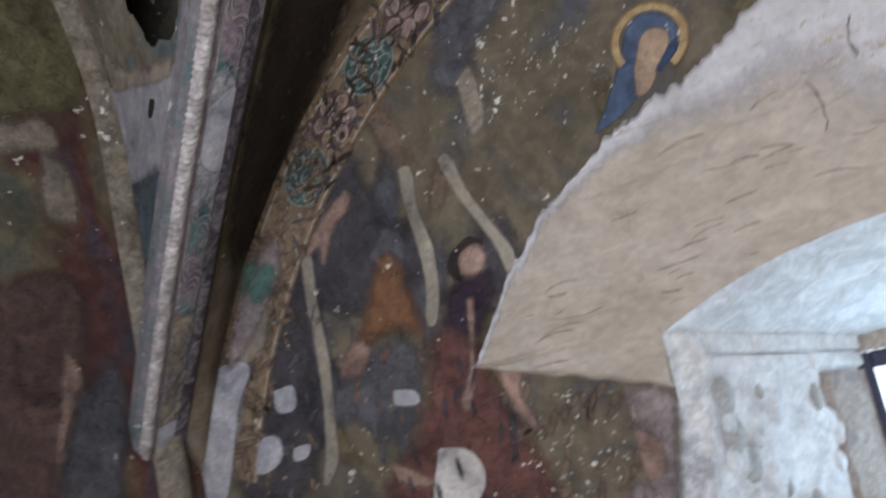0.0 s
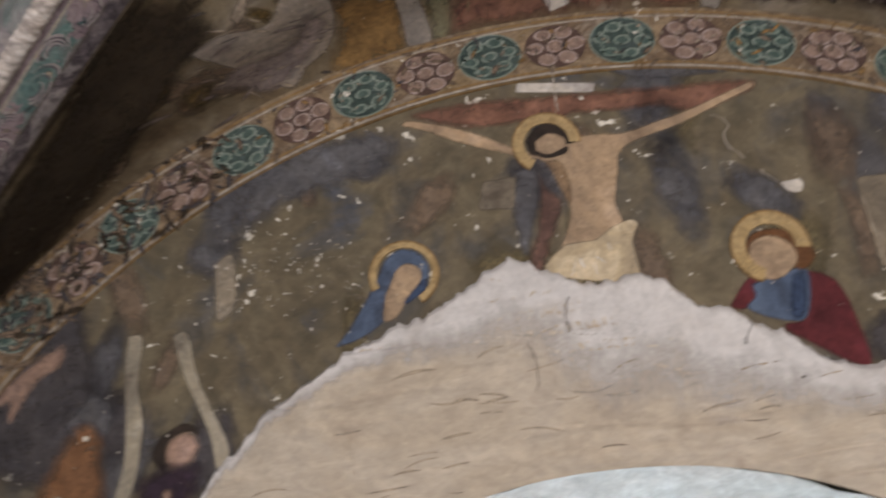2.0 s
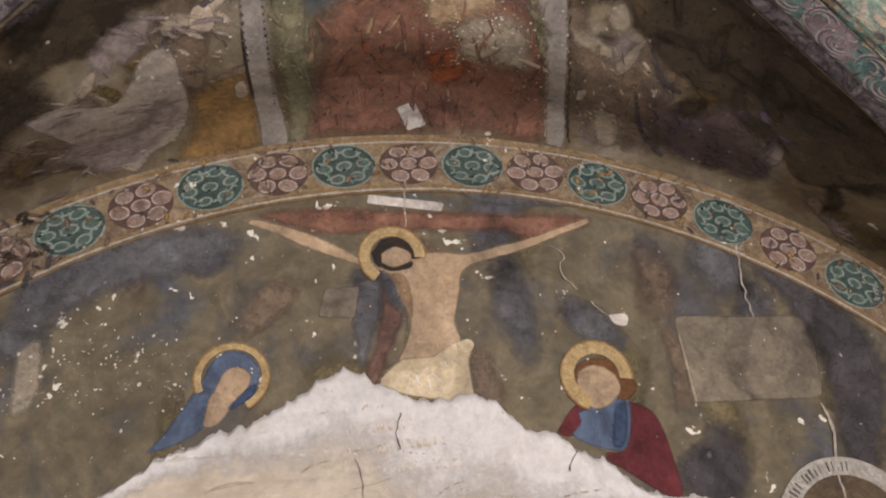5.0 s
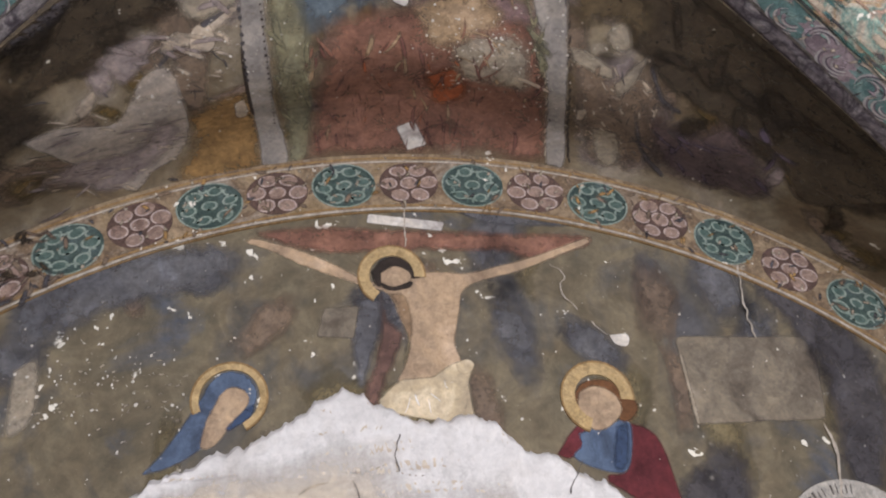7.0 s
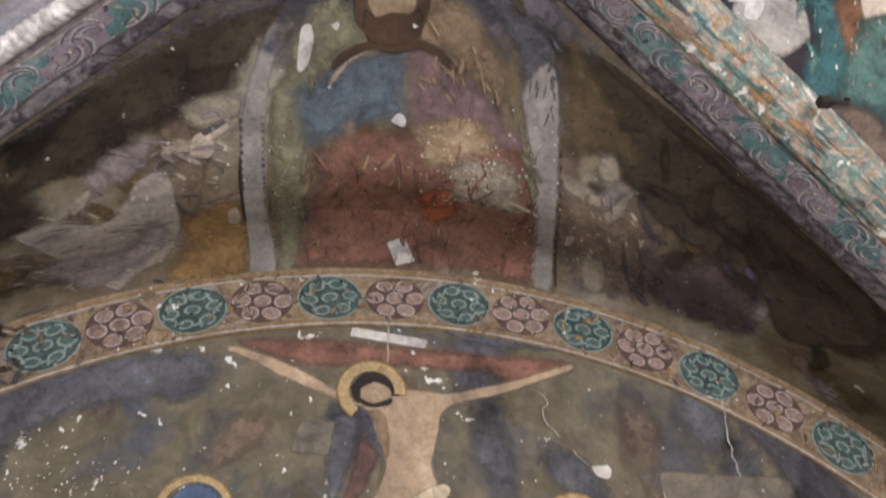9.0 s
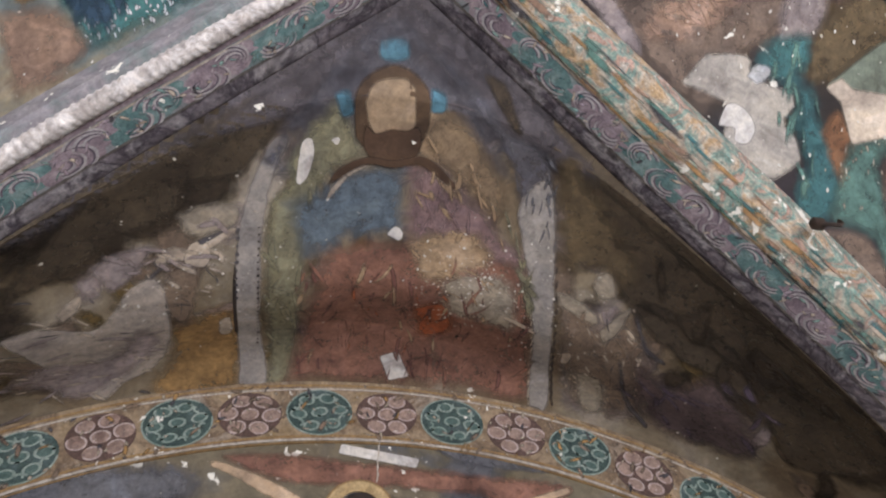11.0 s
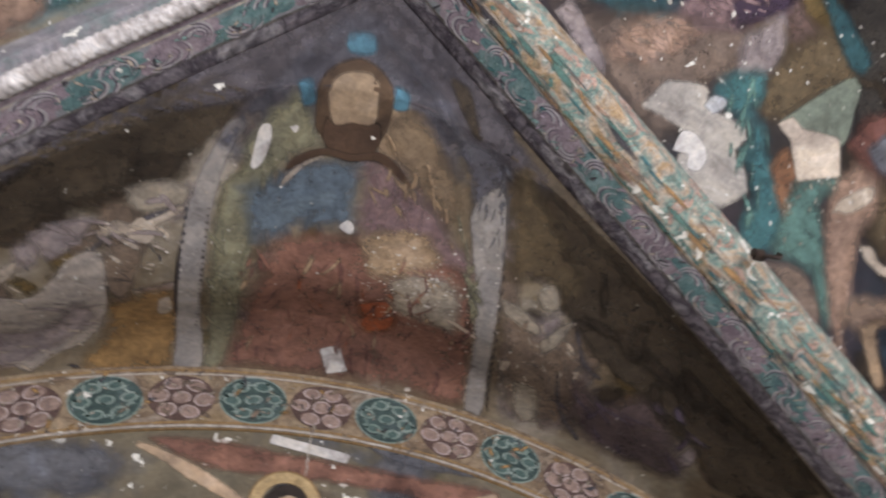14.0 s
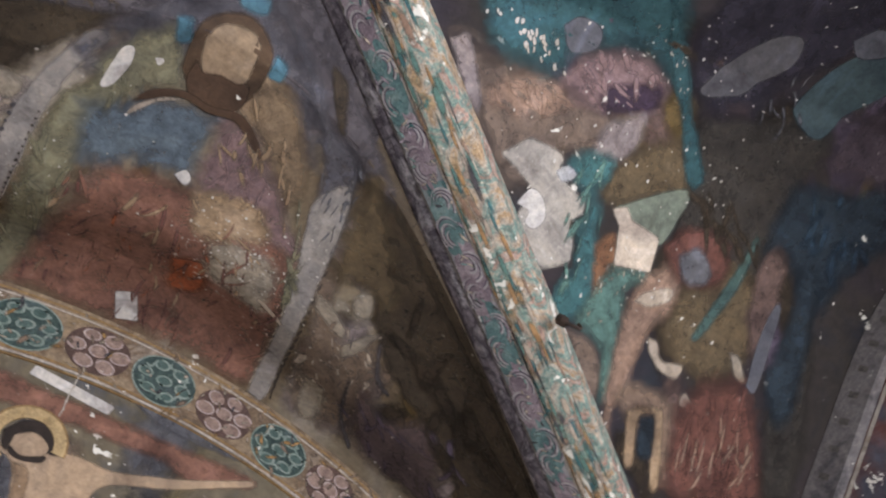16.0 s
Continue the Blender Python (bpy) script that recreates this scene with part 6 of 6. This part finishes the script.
# ---- side arches ----
M_TANBAND = material("tan_arch_moulding", [(0.18, 0.15, 0.105), (0.25, 0.215, 0.165), (0.12, 0.095, 0.07)], 4.0, fleck=0.3, mottle=0.7)
M_GREYBAND = material("grey_arch_band", [(0.10, 0.09, 0.095), (0.15, 0.135, 0.13), (0.06, 0.055, 0.06)], 5.0, fleck=0.2)
for prof, x, inward, mat, name, sec in ((WEST, WEST_X, 1, M_TANBAND, "trim_arch_west", ((0.0, 0.0), (0.07, -0.01), (0.09, 0.03), (0.08, 0.09), (0.04, 0.125), (0.0, 0.135))), (EAST, EAST_X, -1, M_GREYBAND, "trim_arch_east", ((0.0, 0.0), (0.05, 0.0), (0.05, 0.15), (0.0, 0.16)))):
    full = [tuple(p) for p in prof] + [(2 * MID_Y - y, z) for y, z in prof[-2::-1]]
    rows = []
    for i, (y, z) in enumerate(full):
        ya, za = full[max(0, i - 1)]
        yb, zb = full[min(len(full) - 1, i + 1)]
        n = Vector((0, -(zb - za), yb - ya)).normalized()
        if n.dot(Vector((0, MID_Y - y, 1.5 - z))) < 0:
            n = -n
        rows.append([Vector((x + inward * u, y, z)) + n * v for u, v in sec])
    tagged(link(name, sheet(rows), mat, smooth=name.endswith("west")), "worn painted moulding round the side arch", "moulding", kind="structure")

arch_e = bpy.data.objects["trim_arch_east"]
full = [tuple(p) for p in EAST]
for v0, v1, dash, mat in ((0.17, 0.19, 1, M_PALE), (0.05, 0.10, 2, M_INK)):
    for i in range(6, len(full) - 2, dash):
        if dash == 1 and i > 6:
            break
        span = range(i, len(full) - 1) if dash == 1 else (i, i + 0.45)
        rows = []
        for q in span:
            y, z = (float(np.interp(q, range(len(full)), [p[c] for p in full])) for c in (0, 1))
            yb, zb = (float(np.interp(q + 1, range(len(full)), [p[c] for p in full])) for c in (0, 1))
            n = Vector((0, -(zb - z), yb - y)).normalized()
            if n.dot(Vector((0, MID_Y - y, 1.5 - z))) < 0:
                n = -n
            rows.append([Vector((EAST_X - (0.004 if dash == 1 else 0.053), y, z)) + n * v for v in (v0, v1)])
        link("painted_line" if dash == 1 else "notch", sheet(rows), mat, arch_e)

# ---- painted leaves on the rib bands ----
M_LEAF_T = material("leaf_teal", [(0.055, 0.105, 0.105), (0.09, 0.15, 0.145), (0.17, 0.225, 0.215)], 12.0, fleck=0.15, mottle=0.5)
M_LEAF_M = material("leaf_mauve", [(0.14, 0.105, 0.12), (0.20, 0.155, 0.17), (0.29, 0.235, 0.245)], 12.0, fleck=0.15, mottle=0.5)
M_LEAF_LIGHT = material("leaf_pale_edge", [(0.24, 0.22, 0.22), (0.34, 0.31, 0.30)], 14.0, mottle=0.4)
M_LINE_D = material("leaf_dark_line", [(0.075, 0.06, 0.075), (0.12, 0.095, 0.115)], 14.0)


def band_place(edge_fn, out, s, u, lift):
    d = float(np.interp(u, (0.06, 0.12, 0.206), (-0.05, -0.068, -0.083))) - lift * 0.5
    return edge_fn(s) + out * u * slim(edge_fn(s)) + Vector((0, 0, d))


def leaf(place, s, u, size, flip, mat, thing):
    """A curled acanthus leaf: lobed outline, ribs fanning round an off-centre eye."""
    bm = bmesh.new()
    keep_u = lambda v: min(LEAF_END - 0.004, max(0.064, v))
    c = bm.verts.new(place(s, u, 0.006))
    ring_v = []
    lobes = random.choice((4, 5, 5, 6))
    for k in range(36):
        a = k * math.tau / 36
        r = size * (0.74 + 0.26 * abs(math.sin(lobes * 0.5 * a + 0.4))) * (1.12 if math.cos(a) * flip > 0 else 0.88)
        ring_v.append(bm.verts.new(place(s + r * math.cos(a) * 1.35, keep_u(u + 0.85 * r * math.sin(a)), 0.004)))
    for k in range(36):
        bm.faces.new((c, ring_v[k], ring_v[(k + 1) % 36]))
    ob = link("leaf", bm, mat, thing, smooth=True)
    turn = random.uniform(-0.5, 0.5)
    for n, r0 in enumerate((0.30, 0.60, 0.90)):
        reach = random.uniform(2.4, 4.2) if n < 3 else random.uniform(1.6, 2.6)
        start = turn + 0.35 * n
        for shift, mat_l, w in ((0.0, M_LINE_D, 0.0026), (0.0075, M_LEAF_LIGHT, 0.0040)):
            rows = []
            for k in range(19):
                f = k / 18
                a = flip * (start + reach * f)
                r = size * r0 * (1 - 0.22 * f) + shift
                wk = w * (0.25 + math.sin(math.pi * min(1, f + 0.15)) ** 0.7 if f < 0.85 else 0.3)
                rows.append([place(s + 0.12 * size * flip * n + (r + q) * math.cos(a), keep_u(u + 0.8 * (r + q) * math.sin(a)), 0.0095 - 0.05 * shift) for q in (-wk, wk)])
            link("curl", sheet(rows), mat_l, ob)
    return ob


for side, thing, out in ((-1, RIB_L, OUT_L), (1, RIB_R, OUT_R)):
    place = lambda s, u, lift, side=side, out=out: band_place(lambda q: rib_edge(side, q), out, s, u, lift)
    s, k = 0.15, 0
    while s < 3.7:
        leaf(place, s, 0.121 + 0.010 * (-1) ** k, random.uniform(0.062, 0.078), (-1) ** k, M_LEAF_T if (k // 2) % 2 else M_LEAF_M, thing)
        s += random.uniform(0.10, 0.125)
        k += 1
    for u, w, mat in ((0.066, 0.005, M_INK), (LEAF_END - 0.006, 0.004, M_PALE), (LEAF_END + 0.010, 0.009, M_LEAF_M)):
        rows = []
        for i in range(101):
            s = 3.9 * i / 100
            rows.append([place(s, u - w, 0.008), place(s, u + w, 0.008)])
        link("band_line", sheet(rows), mat, thing)

for tag, thing in (("RL", RIB_L), ("RR", RIB_R)):
    LIFT[tag] = 0.012
    band = [(0.1, 0.075), (3.6, 0.075), (3.6, 0.175), (0.1, 0.175)]
    for key, n in (("palet", 50), ("tealc", 24), ("lilac2", 50), ("pale2", 60), ("dark2", 20)):
        brush("leaf_stroke", tag, key, band, n, 0.022, 0.007, 50, 0.9, thing)

LIFT["QR"] = 0.008
for key, n in (("tealc", 70), ("flowero", 60), ("pale2", 46), ("pinkc", 40), ("tealg", 50), ("dark2", 30)):
    brush("flower_stroke", "QR", key, [(0.1, 0.3), (3.5, 0.3), (3.5, 2.9), (0.1, 2.9)], n, 0.075, 0.26, 0, 0.03, RIB_R)
brush("bare_plaster", "RL", "white2", [(2.2, 0.075), (2.6, 0.075), (2.6, 0.178), (2.2, 0.178)], 34, 0.07, 0.05, 0, 0.5, RIB_L)
brush("bare_plaster", "RL", "paleold", [(3.0, 0.075), (3.6, 0.075), (3.6, 0.178), (3.0, 0.178)], 26, 0.07, 0.04, 0, 0.5, RIB_L)

PAINTINGS["RL"] = RIB_L
paint("bare_plaster", "RL", "palelilac", [(2.290, 0.198), (2.240, 0.060), (2.510, 0.060), (2.440, 0.192)])
paint("bare_plaster", "RL", "palelilac", [(3.560, 0.198), (3.570, 0.072), (3.790, 0.144), (3.790, 0.198)])

# ---- iron hook by the rib ----
M_IRON = material("rusty_iron", [(0.02, 0.015, 0.012), (0.05, 0.03, 0.02)], 30.0, rough=0.6, bump=0.4)
hook = tagged(new("iron_hook"), "small rusty iron hook driven into the rib", "hook")
hook.location, hook.scale = (1.230, 1.590, 3.472), (0.75, 0.75, 0.75)
bm = block(bmesh.new(), -0.03, 0.03, -0.012, 0.03, -0.012, 0.035)
bmesh.ops.bevel(bm, geom=bm.edges[:], offset=0.005, segments=2, affect="EDGES")
link("plate", bm, M_IRON, hook)
path_pts = curve([(0, 0, 0), (0.03, -0.03, -0.03), (0.06, -0.045, -0.045), (0.075, -0.04, -0.02), (0.07, -0.03, 0.0)], 16)
rows = []
for i, p in enumerate(path_pts):
    rows.append([Vector(p) + Vector((0, 0.009 * math.cos(a * math.tau / 8), 0.009 * math.sin(a * math.tau / 8))) for a in range(9)])
link("prong", sheet(rows), M_IRON, hook, smooth=True)
